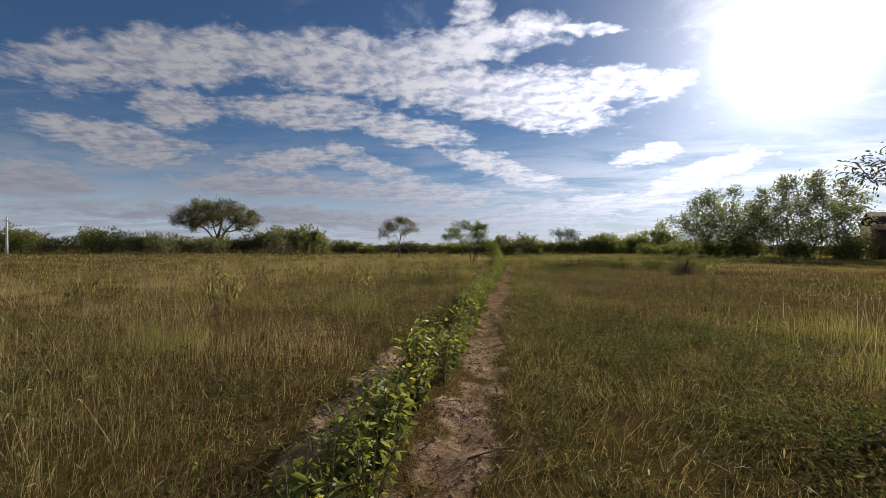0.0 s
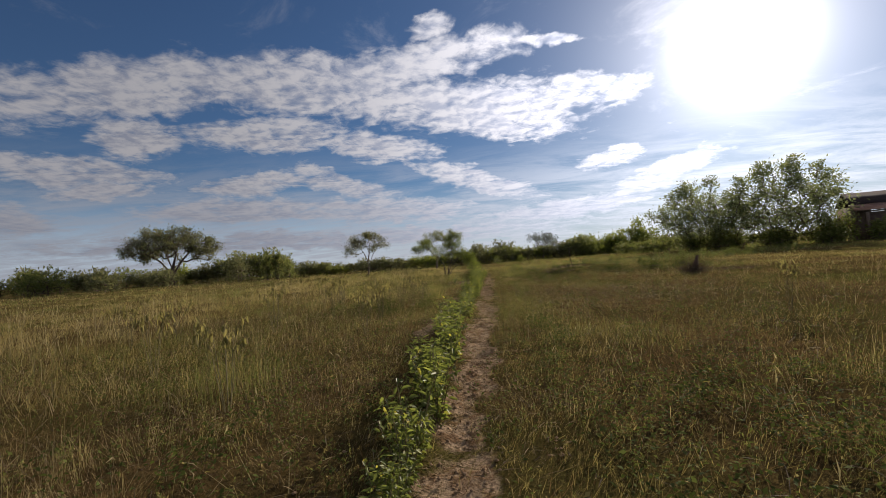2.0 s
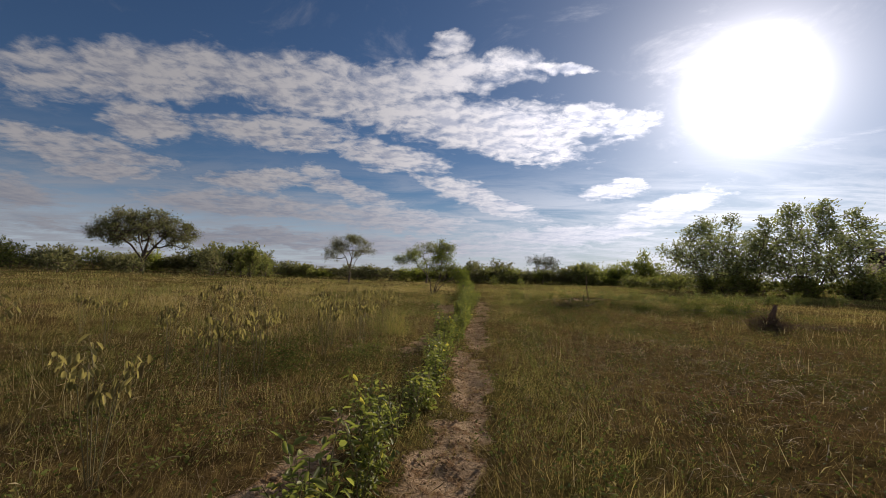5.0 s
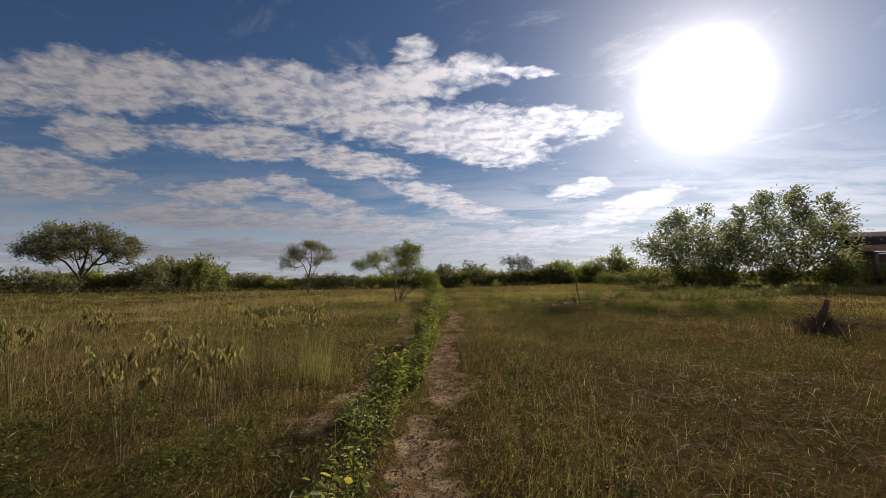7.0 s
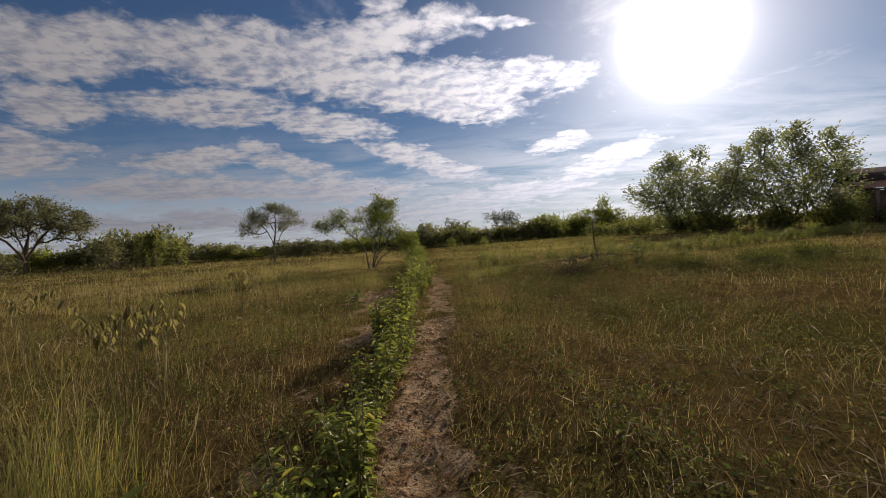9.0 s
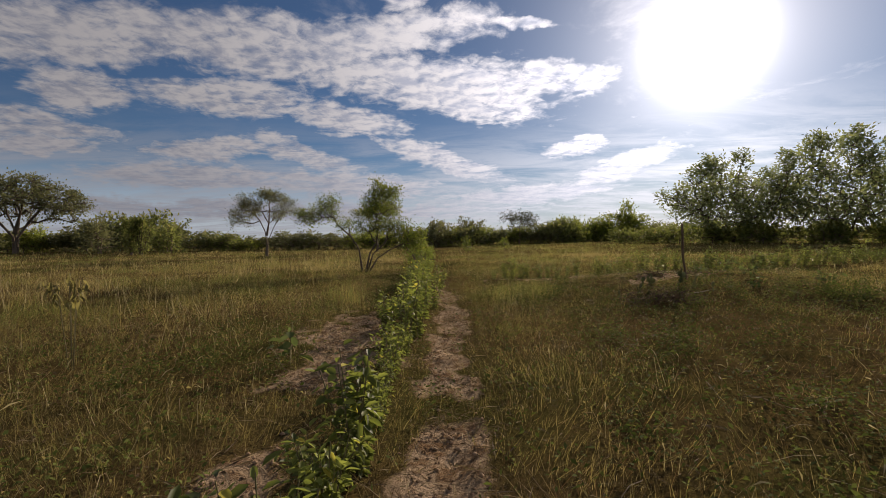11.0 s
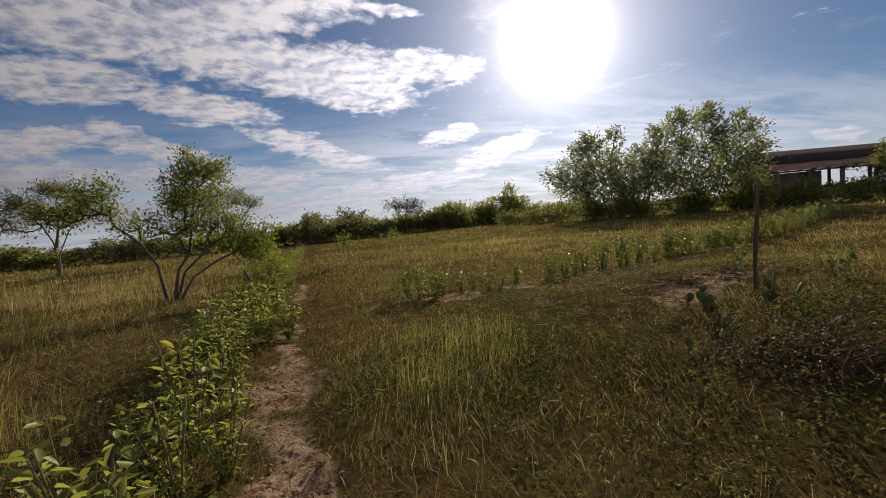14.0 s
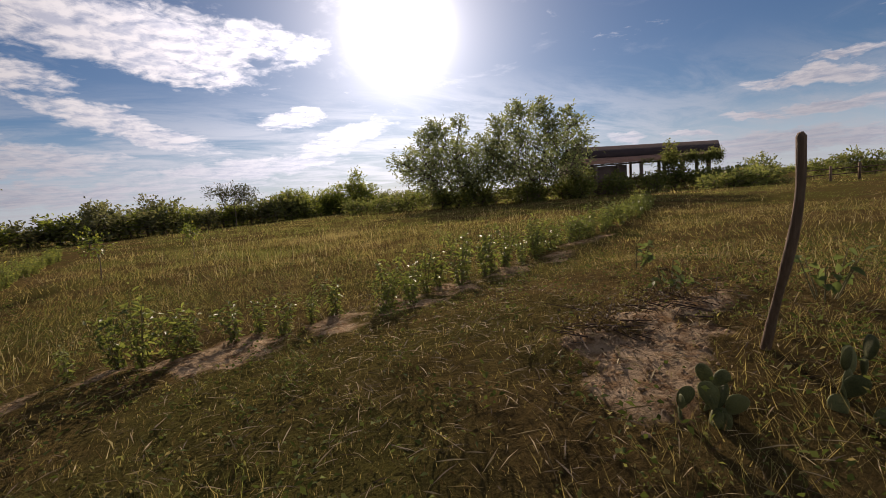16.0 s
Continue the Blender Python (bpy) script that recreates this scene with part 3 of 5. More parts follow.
def build_grass():
    rings = [(0.0, 4.0, 640, 0.0023, 2), (4.0, 9.0, 520, 0.0036, 1), (9.0, 20.0, 300, 0.0058, 1), (20.0, 42.0, 64, 0.015, 1), (42.0, 75.0, 13, 0.05, 1)]
    heaps = {"dry": [], "brown": [], "olive": [], "green": []}
    for near, far, per, wide, segs in rings:
        def keep(x, y):
            d = from_way(x, y)
            tuft = np.clip(0.50 + 0.75 * field_of(x, y, 0.35 if far < 10 else 1.2, 41) + 0.35 * field_of(x, y, 1.9, 42) + 0.6 * np.exp(-((x + 3.8) / 2.4) ** 2 - ((y - 4.5) / 4.5) ** 2), 0.04, 1.0)
            return ((d >= near) & (d < far)) * grassy(x, y) * tuft
        x, y = scatter(-min(far, 75) - 1, min(far, 75) + 3, -min(far, 3.0), END + far, per, keep)
        g = greenness(x, y) + RNG.normal(size=len(x)) * 0.22 + (0.14 if near > 15 else 0.0)
        side = 0.36 + 0.10 * shorn(x, y) - 0.25 * (y > 29) - 0.3 * (x < -1.3) * (y < 6.5) + 0.85 * (1 - 0.8 * shorn(x, y)) * np.clip((x - 0.5) / 1.5, 0, 1) * np.clip((y - 7) / 4, 0, 1) * np.clip((36 - y) / 4, 0, 1) + 0.45 * field_of(x, y, 2.2, 71) + 0.35 * np.exp(-((x + 2.8) / 1.8) ** 2 - ((y - 10.5) / 3.0) ** 2)
        thatch = RNG.uniform(size=len(x)) < side
        for name, ok in (("dry", (g < 0.12) & ~thatch), ("brown", (g < 0.12) & thatch), ("olive", (g >= 0.12) & (g < 0.55)), ("green", g >= 0.55)):
            px, py = x[ok], y[ok]
            h = height_at(px, py) * (0.26 + 1.0 * RNG.uniform(size=len(px)) ** 2.4) * (1.0 if far < 25 else 0.72) * {"green": 0.85, "brown": 0.62}.get(name, 1.0)
            heaps[name].append(blades(px, py, h, wide * RNG.uniform(0.6, 1.3, len(px)), np.clip(np.abs(RNG.normal(size=len(px))) * (0.66 if far < 10 else 0.5) + 0.10, 0, 1.15), segs))
    for name, mat, label in (("dry", DRY, "dry straw-coloured grass across the field"), ("brown", BROWN, "low matted brown thatch of dead grass"), ("olive", OLIVE, "half-dry olive grass across the field"),
                             ("green", GREEN, "low green grass in patches of the field")):
        v, f = stack(heaps[name])
        tagged(part(name + "_grass", raw_mesh(name + "_grass", v, f), mat), label, "grass", kind="stuff")


def build_thatch():
    """The low tangle of bent old grass between the standing stalks."""
    heaps = {"brown": [], "olive": []}
    for near, far, per, wide in ((0.0, 4.0, 640, 0.0036), (4.0, 10.0, 250, 0.0046), (10.0, 22.0, 46, 0.014)):
        x, y = scatter(-far - 1, far + 3, -2, END + far, per, lambda x, y: (from_way(x, y) >= near) * (from_way(x, y) < far) * np.clip(grassy(x, y) + 0.14, 0, 1))
        pick = RNG.uniform(size=len(x)) < np.clip(0.62 - 0.45 * greenness(x, y) + 0.4 * trampled(x, y), 0.1, 0.95)
        for name, ok in (("brown", pick), ("olive", ~pick)):
            m = int(ok.sum())
            heaps[name].append(blades(x[ok], y[ok], RNG.uniform(0.05, 0.22, m) * (1 - 0.58 * shorn(x[ok], y[ok])), wide * RNG.uniform(0.6, 1.4, m), RNG.uniform(0.35, 1.1, m), 1))
    for name, mat in (("brown", BROWN), ("olive", OLIVE)):
        v, f = stack(heaps[name])
        tagged(part(name + "_thatch", raw_mesh(name + "_thatch", v, f), mat), "low tangled thatch of bent dry grass", "grass", kind="stuff")


def build_tufts():
    """High grass clumps beside the path."""
    spots = [(1.2, 30.9, 0.7, 0.38, 560), (0.7, 30.5, 0.55, 0.34, 300), (1.5, 31.5, 0.5, 0.36, 300), (0.9, 31.6, 0.6, 0.36, 300), (-2.3, 19.4, 0.35, 0.75, 500), 
             (-2.6, 30.5, 0.6, 0.6, 500), (3.9, 5.2, 0.8, 0.5, 500), (-3.2, 8.8, 0.6, 0.65, 600), (4.8, 7.6, 0.7, 0.55, 700), (-4.6, 5.0, 0.7, 0.6, 700)]
    heaps = [[], []]
    for k, (cx, cy, r, h, n) in enumerate(spots):
        for which, share in ((0, 0.35), (1, 0.65)):
            m = int(n * share)
            px, py = cx + RNG.normal(size=m) * r * 0.6, cy + RNG.normal(size=m) * r * 0.6
            d = np.hypot(px - cx, py - cy) / r
            high = h * RNG.uniform(0.45, 1.15, m) * np.clip(1.15 - 0.45 * d, 0.4, 1.1)
            heaps[which].append(blades(px, py, high, 0.0032 * RNG.uniform(0.6, 1.3, m), np.clip(np.abs(RNG.normal(size=m)) * 0.55 + 0.15 * d, 0, 1.1)))
    for which, mat, name in ((0, OLIVE, "yellowing_tufts"), (1, GREEN, "green_tufts")):
        v, f = stack(heaps[which])
        tagged(part(name, raw_mesh(name, v, f), mat), "tall tufts of green and yellow grass beside the path", "grass", kind="stuff")


def build_seed_stalks():
    def keep(x, y):
        d = from_way(x, y)
        return (d < 24) * np.clip(1.2 - d / 22, 0.12, 1) * grassy(x, y) * np.clip(0.35 + 0.7 * field_of(x, y, 2.4, 51), 0.0, 1.0) * (np.abs(x - wander(y)) > 0.8) * (1 - 0.9 * shorn(x, y))
    x, y = scatter(-24, 26, -1, 54, 13, keep)
    n = len(x)
    h = height_at(x, y) * RNG.uniform(1.1, 1.75, n)
    lean, t = np.clip(np.abs(RNG.normal(size=n)) * 0.4, 0, 1.1), RNG.uniform(0, 6.283, n)
    base = np.stack([x, y, ground_z(x, y)], -1)
    top = base + np.stack([np.cos(t) * lean * h, np.sin(t) * lean * h, h * 0.93], -1)
    a = RNG.uniform(0, 6.283, n)
    side = np.stack([np.cos(a), np.sin(a), 0 * a], -1)
    thick = (0.0022 + 0.00028 * from_way(x, y))[:, None]
    v1 = np.stack([base - side * thick, base + side * thick, top], 1).reshape(-1, 3)
    f1 = np.arange(3 * n).reshape(n, 3)
    way = unit(top - base + RNG.normal(size=(n, 3)) * 0.12)
    v2, f2 = leaves(top - way * 0.03, way + [0, 0, -0.25], RNG.uniform(0.05, 0.13, n), RNG.uniform(0.005, 0.012, n) + 0.0004 * from_way(x, y), RNG, 0.3, 0.25, False)
    me = raw_mesh("seeding_grass", np.concatenate([v1, v2]), [f1, f2 + len(v1)])
    tagged(part("seeding_grass", me, SEED), "dry seeding grass stalks over the field", "grass", kind="stuff")


def build_herbs():
    """Low leafy weeds: short forked sprigs with small leaves, in mounds."""
    def keep(x, y):
        return (from_way(x, y) < 12) * np.clip(weediness(x, y) + 0.10 * (from_way(x, y) < 5), 0, 1) * np.clip(0.4 + 0.9 * field_of(x, y, 0.55, 62), 0.04, 1) * np.clip(1.02 - bare(x, y), 0, 1)
    x, y = scatter(-8, 13, -1, 42, 150, keep)
    n, per = len(x), 11
    tall = RNG.uniform(0.10, 0.34, n) * (0.8 + 0.4 * weediness(x, y))
    t = RNG.uniform(0, 6.283, n)
    base = np.stack([x, y, ground_z(x, y)], -1)
    up = np.stack([np.cos(t) * tall * 0.6, np.sin(t) * tall * 0.6, tall], -1)
    f = np.tile(np.linspace(0.15, 1.0, per), n)[:, None]
    a = np.repeat(t, per) + np.tile(np.arange(per) * 2.4, n)
    pos = np.repeat(base, per, 0) + np.repeat(up, per, 0) * f + np.stack([np.cos(a), np.sin(a), 0 * a], -1) * 0.045 + RNG.normal(size=(n * per, 3)) * 0.02
    way = np.stack([np.cos(a), np.sin(a), RNG.uniform(-0.5, 1.0, n * per)], -1)
    v, q = leaves(pos, way, RNG.uniform(0.020, 0.052, n * per), RNG.uniform(0.011, 0.027, n * per), RNG, lobes=False)
    tagged(part("low_herbs", raw_mesh("low_herbs", v, q), HERB), "low dark green leafy weeds beside the path", "weeds", kind="stuff")


def build_forbs():
    """Thin small-leaved stalks that speckle the grass."""
    def keep(x, y):
        d = from_way(x, y)
        return (d < 11) * np.clip(1.15 - d / 9, 0.1, 1) * grassy(x, y) * (1 - 0.45 * trampled(x, y)) * np.clip(0.5 + 0.7 * field_of(x, y, 1.7, 81), 0.05, 1)
    x, y = scatter(-11, 13, -1, 42, 44, keep)
    n, per = len(x), 11
    h = height_at(x, y) * RNG.uniform(0.4, 1.0, n)
    t = RNG.uniform(0, 6.283, n)
    lean = np.stack([np.cos(t), np.sin(t), 0 * t], -1) * (h * RNG.uniform(0, 0.7, n))[:, None]
    base = np.stack([x, y, ground_z(x, y)], -1)
    up = lean + np.stack([0 * h, 0 * h, h], -1)
    f = np.tile(np.linspace(0.25, 1.0, per), n)[:, None]
    pos = np.repeat(base, per, 0) + np.repeat(up, per, 0) * f + RNG.normal(size=(n * per, 3)) * 0.022
    way = RNG.normal(size=(n * per, 3)) + [0, 0, 0.35]
    v, q = leaves(pos, way, RNG.uniform(0.014, 0.034, n * per), RNG.uniform(0.008, 0.015, n * per), RNG, lobes=False)
    v0, f0 = tubes(base, base + up, np.full(n, 0.0020), np.full(n, 0.0010), 3)
    me = raw_mesh("small_leaved_weeds", np.concatenate([v, v0]), np.concatenate([q, f0 + len(v)]))
    tagged(part("small_leaved_weeds", me, FORB), "thin small-leaved weeds speckled through the grass", "weeds", kind="stuff")


def build_bent_straw():
    """Old stalks that rise, bend over and hang, tangled in the grass."""
    def keep(x, y):
        d = from_way(x, y)
        mat = np.exp(-((x - 3.0) / 2.6) ** 2 - ((y - 17.8) / 3.2) ** 2) + np.exp(-((x + 3.0) / 1.8) ** 2 - ((y - 9.0) / 2.6) ** 2) + 0.5 * np.exp(-((x - 2.0) / 1.6) ** 2 - ((y - 28.2) / 1.6) ** 2) + 0.3 * np.exp(-((x - 2.4) / 1.8) ** 2 - ((y - 31.2) / 1.2) ** 2)
        return (d < 8) * np.clip(1.1 - d / 8, 0, 1) * np.clip(0.22 + mat, 0, 1) * np.clip(0.9 - bare(x, y), 0, 1) * np.clip(0.5 + 0.8 * field_of(x, y, 0.8, 91), 0.05, 1) * (1 - 0.7 * shorn(x, y))
    x, y = scatter(-8, 11, 0, 39, 55, keep)
    n, k = len(x), 4
    t, long = RNG.uniform(0, 6.283, n), RNG.uniform(0.25, 0.75, n) * (1 - 0.4 * shorn(x, y))
    top = np.minimum(height_at(x, y) * RNG.uniform(0.35, 1.0, n), long * 0.75)
    out = np.stack([np.cos(t), np.sin(t), 0 * t], -1)
    side = np.stack([-np.sin(t), np.cos(t), 0 * t], -1)
    base = np.stack([x, y, ground_z(x, y)], -1)
    rows = []
    fall = RNG.uniform(-0.1, 0.75, n)
    bow = RNG.normal(size=n) * 0.12
    for i in range(k):
        s = i / (k - 1)
        z = top * (math.sin(s * 2.2) / 0.99 - fall * max(0.0, s - 0.5) * 1.6)
        p = base + out * (long * 0.75 * s ** 1.3)[:, None] + side * (long * bow * s * s)[:, None] + np.stack([0 * z, 0 * z, np.maximum(z, 0.012)], -1)
        w = (0.0018 * (1 - 0.5 * s) + 0.0002 * from_way(x, y))[:, None]
        rows += [p - side * w + [0, 0, 0.001], p + side * w]
    v = np.stack(rows, 1).reshape(-1, 3)
    q = np.concatenate([np.arange(n)[:, None] * 2 * k + [2 * i, 2 * i + 1, 2 * i + 3, 2 * i + 2] for i in range(k - 1)])
    tagged(part("bent_straw", raw_mesh("bent_straw", v, q), STRAW), "bent and tangled dry grass stalks", "straw", kind="stuff")


def build_litter():
    """Fallen straw and broken stems, lying flat."""
    def keep(x, y):
        d = from_way(x, y)
        spot = np.exp(-((x - 3.2) / 2.4) ** 2 - ((y - 32.0) / 2.0) ** 2) + 0.8 * np.exp(-((x - 3.0) / 2.5) ** 2 - ((y - 17.5) / 3.0) ** 2) + 0.75 * (bare(x, y) > -0.3)
        return (d < 9) * np.clip(spot + 0.12, 0, 1)
    x, y = scatter(-8, 10, 0, 40, 150, keep)
    n = len(x)
    a, size = RNG.uniform(0, 6.283, n), RNG.uniform(0.04, 0.30, n) ** 1.2
    pos = np.stack([x, y, ground_z(x, y) + RNG.uniform(0.004, 0.05, n)], -1)
    way = np.stack([np.cos(a), np.sin(a), RNG.uniform(-0.05, 0.22, n)], -1)
    v, f = leaves(pos, way, size, RNG.uniform(0.003, 0.009, n), RNG, 0.1, 0.05, False)
    tagged(part("straw_litter", raw_mesh("straw_litter", v, f), STRAW), "fallen straw and dry stems on the ground", "straw", kind="stuff")


def build_clods():
    """Loose crumbs of soil on the trodden ground."""
    x, y = scatter(-4, 6, 0, 40, 210, lambda x, y: (from_way(x, y) < 3.2) * np.clip(bare(x, y) + 0.15, 0, 1))
    n = len(x)
    r = 0.004 + 0.020 * RNG.uniform(size=n) ** 2.2
    six = np.array([(1, 0, 0), (0, 1, 0), (-1, 0, 0), (0, -1, 0), (0, 0, 0.8), (0, 0, -0.8)], float)
    v = six[None] * r[:, None, None] * RNG.uniform(0.6, 1.3, (n, 6, 1)) + np.stack([x, y, ground_z(x, y) + r * 0.4], -1)[:, None]
    tri = np.array([(0, 1, 4), (1, 2, 4), (2, 3, 4), (3, 0, 4), (1, 0, 5), (2, 1, 5), (3, 2, 5), (0, 3, 5)])
    me = raw_mesh("soil_crumbs", v.reshape(-1, 3), (np.arange(n)[:, None, None] * 6 + tri[None]).reshape(-1, 3))
    tagged(part("soil_crumbs", me, CLOD), "loose soil crumbs on the sandy path", "soil", kind="stuff")


def build_debris():
    """Small dead leaves and bark flakes on the trodden ground."""
    x, y = scatter(-4, 5, 0, 38, 260, lambda x, y: (from_way(x, y) < 3.5) * np.clip(bare(x, y) + 0.3, 0, 1) * np.clip(0.5 + 0.8 * field_of(x, y, 0.6, 95), 0.05, 1))
    n = len(x)
    pos = np.stack([x, y, ground_z(x, y) + RNG.uniform(0.003, 0.012, n)], -1)
    a = RNG.uniform(0, 6.283, n)
    v, f = leaves(pos, np.stack([np.cos(a), np.sin(a), RNG.uniform(-0.1, 0.5, n)], -1), RNG.uniform(0.012, 0.05, n), RNG.uniform(0.006, 0.022, n), RNG, 0.5, 0.1, False)
    tagged(part("leaf_litter", raw_mesh("leaf_litter", v, f), DEADLEAF), "small dead leaves scattered on the path", "leaf litter", kind="stuff")


build_grass()
build_clods()
build_debris()
build_thatch()
build_tufts()
build_seed_stalks()
build_herbs()
build_forbs()
build_bent_straw()
build_litter()


# ------------------------------------------------------------------ woody plants
def grow(trunks, targets, rng, tip, thickest, sag=0.06):
    """Branches from the trunks to the targets; returns pipes as p0, p1, r0, r1."""
    pts, par = [], []
    for line in trunks:
        for k, p in enumerate(line):
            pts.append(np.array(p, float))
            par.append(len(pts) - 2 if k else -1)
    start = len(pts)
    root = np.mean([line[0] for line in trunks], 0)
    firm = set()
    n = 0
    for line in trunks:
        firm.add(n)
        n += len(line)
    for goal in sorted(targets, key=lambda p: np.linalg.norm(p - root)):
        all_ = np.array(pts)
        far = np.linalg.norm(all_ - goal, axis=1) + 0.9 * np.maximum(all_[:, 2] - goal[2], 0)
        for k in firm:
            far[k] += 3.0
        i = int(np.argmin(far))
        long = np.linalg.norm(goal - pts[i])
        mid = (pts[i] + goal) / 2 + rng.normal(size=3) * 0.09 * long + [0, 0, -sag * long]
        pts.append(mid)
        par.append(i)
        pts.append(np.array(goal, float))
        par.append(len(pts) - 2)
    load = np.ones(len(pts))
    for i in range(len(pts) - 1, -1, -1):
        if par[i] >= 0:
            load[par[i]] += load[i] * 0.75
    rad = np.minimum(tip * np.sqrt(load), thickest)
    for i in range(start):
        if par[i] < 0:
            rad[i] = thickest
    k = [i for i in range(len(pts)) if par[i] >= 0]
    p = np.array(pts)
    up = np.array([par[i] for i in k])
    return p[up], p[k], np.minimum(rad[up], np.maximum(rad[k] * 1.6, rad[up] * 0.8)), rad[k]


def lobed(lobes, rng, hollow=0.35):
    """Points spread over ellipsoid lobes (x, y, z, rx, ry, rz, how many), fewer inside, with ragged rims."""
    out = []
    for x, y, z, rx, ry, rz, n in lobes:
        d = unit(rng.normal(size=(n, 3)))
        r = (hollow + (1 - hollow) * rng.uniform(size=(n, 1)) ** 0.6) * rng.uniform(0.8, 1.12, (n, 1))
        out.append(d * r * [rx, ry, rz] + [x, y, z])
    return np.concatenate(out)


def woody(root, seed, trunks, lobes, leaf_mat, tip, thick, per, spread, size, width, droop=0.2, lift=0.3, detailed=False, bark=None, sag=0.06, hollow=0.35, shoots=0, sides=6, reach=2.6):
    """Fills a thing with a trunk and a crown."""
    rng = np.random.RandomState(seed)
    goals = lobed(lobes, rng, hollow)
    goals = goals[goals[:, 2] > 0.12]
    p0, p1, r0, r1 = grow(trunks, goals, rng, tip, thick, sag)
    if sides == 3:
        stout = r1 > tip * 1.25
        p0, p1, r0, r1 = p0[stout], p1[stout], r0[stout], r1[stout]
    v, f = tubes(p0, p1, r0, r1, sides)
    part("trunk", raw_mesh("trunk", v, f, True), bark or BARK, root, kind="stuff" if sides == 3 else "")
    middle = goals.mean(0)
    n = len(goals) * per
    near = np.repeat(goals, per, 0)
    off = rng.normal(size=(n, 3)) * spread
    pos = near + off
    way = unit(off) + 0.5 * unit(near - middle) + rng.normal(size=(n, 3)) * 0.35 + [0, 0, lift]
    if shoots:
        # Upright leafy shoots that stand out of the crown
        top = goals[np.argsort(-(goals[:, 2] + 0.25 * np.linalg.norm(goals[:, :2] - middle[:2], axis=1)))[:shoots * 2]]
        top = top[rng.permutation(len(top))[:shoots]]
        k = 14
        along = np.tile(np.linspace(0.1, 1.0, k), len(top))
        axis = unit(np.repeat(unit(top - middle) * [1, 1, 0.4] + rng.normal(size=top.shape) * 0.25 + [0, 0, 1.0], k, 0))
        a = np.arange(len(along)) * 2.4
        ring = np.stack([np.cos(a), np.sin(a), 0 * a], -1)
        pos = np.concatenate([pos, np.repeat(top, k, 0) + axis * (along * spread * reach)[:, None]])
        way = np.concatenate([way, ring + axis * 0.5])
        n = len(pos)
    v, f = leaves(pos, way, rng.uniform(0.6, 1.25, n) * size, rng.uniform(0.7, 1.2, n) * width, rng, 0.25, droop, detailed)
    ok = np.repeat(pos[:, 2] > 0.04, 2 if detailed else 1)
    part("crown", raw_mesh("crown", v, f[ok]), leaf_mat, root)
    return root


# The young plants set in a row along the path
def row_plant(seed, stems, height, spread, per, size, mat=None):
    rng = np.random.RandomState(seed)
    root = thing("row_plant", "young green broad-leaved plant in the row beside the path", "plant", "plants in the row along the path")
    lines, pos, way = [], [], []
    for _ in range(stems):
        a, h = rng.uniform(0, 6.283), height * rng.uniform(0.65, 1.1)
        out = np.array([math.cos(a), math.sin(a), 0]) * spread * rng.uniform(0.2, 1.0)
        p = [np.array([0, 0, -0.02]) + out * 0.08, out * 0.55 + [0, 0, h * 0.55], out + [0, 0, h]]
        lines += [(p[0], p[1], 0.0055, 0.004), (p[1], p[2], 0.004, 0.002)]
        s = np.linspace(0.05, 1.0, per)
        at = np.array([p[0] + (p[1] - p[0]) * min(1, 2 * t) + (p[2] - p[1]) * max(0, 2 * t - 1) for t in s])
        b = a + np.arange(per) * 2.4 + rng.normal(size=per) * 0.4
        pos.append(at)
        way.append(np.stack([np.cos(b), np.sin(b), rng.uniform(-0.9, 0.8, per)], -1))
    p0, p1, r0, r1 = zip(*lines)
    v, f = tubes(p0, p1, r0, r1, 5)
    part("stem", raw_mesh("stem", v, f, True), STEM, root, kind="stuff")
    pos, way = np.concatenate(pos), np.concatenate(way)
    pos = pos + unit(way) * 0.02
    n = len(pos)
    v, f = leaves(pos, way, size * rng.uniform(0.6, 1.2, n), size * rng.uniform(0.34, 0.54, n), rng, 0.35, 0.18, True)
    part("foliage", raw_mesh("foliage", v, f, True), mat or ROWLEAF, root, kind="stuff")
    return root


def place(made, x, y, turn, size, lean=0.0):
    m = pose(x, y, float(ground_z(np.array(x), np.array(y))), lean, 0, turn) @ Matrix.Diagonal((size, size, size, 1))
    return m


def plant_row():
    kinds = [row_plant(100 + k, 8 + k % 4, (0.37 if k < 5 else 0.50) + 0.05 * (k % 3), 0.25 if k < 5 else 0.21, 24, (0.048 if k < 5 else 0.060) + 0.004 * (k % 4)) for k in range(8)]
    used = set()
    y, k = 0.9, 0
    while y < 57:
        x = -0.95 + 0.20 * math.exp(-((y - 8.0) / 2.6) ** 2) + 0.15 * math.exp(-((y - 22.0) / 2.2) ** 2) + random.gauss(-0.08 if 27 < y < 34 else 0, 0.2 if 27 < y < 34 else 0.07) + 0.12 * math.exp(-((y - 1.5) / 1.8) ** 2) + float(wander(np.array(y)) - PATH_X)
        size = random.uniform(0.7, 1.25) * (1.15 if 27.5 < y < 34 else 1.05 if y < 40 else 0.95) * (0.55 if random.random() < 0.12 else 1.0) * (0.68 if 24 < y < 26.6 else 1.0)
        kind = kinds[k % 8] if k < 8 else random.choice(kinds[:5] if y < 3 or 13.5 < y < 18 else kinds[3:])
        m = place(kind, x, y, random.uniform(0, 360), size)
        if k < 8:
            kind.matrix_basis = m
            kind.scale = (size, size, size)
        else:
            kind_copy = copy_thing(kind, pose(x, y, m.translation.z, 0, 0, random.uniform(0, 360)))
            kind_copy.scale = (size, size, size)
        y += random.uniform(0.17, 0.36)
        k += 1


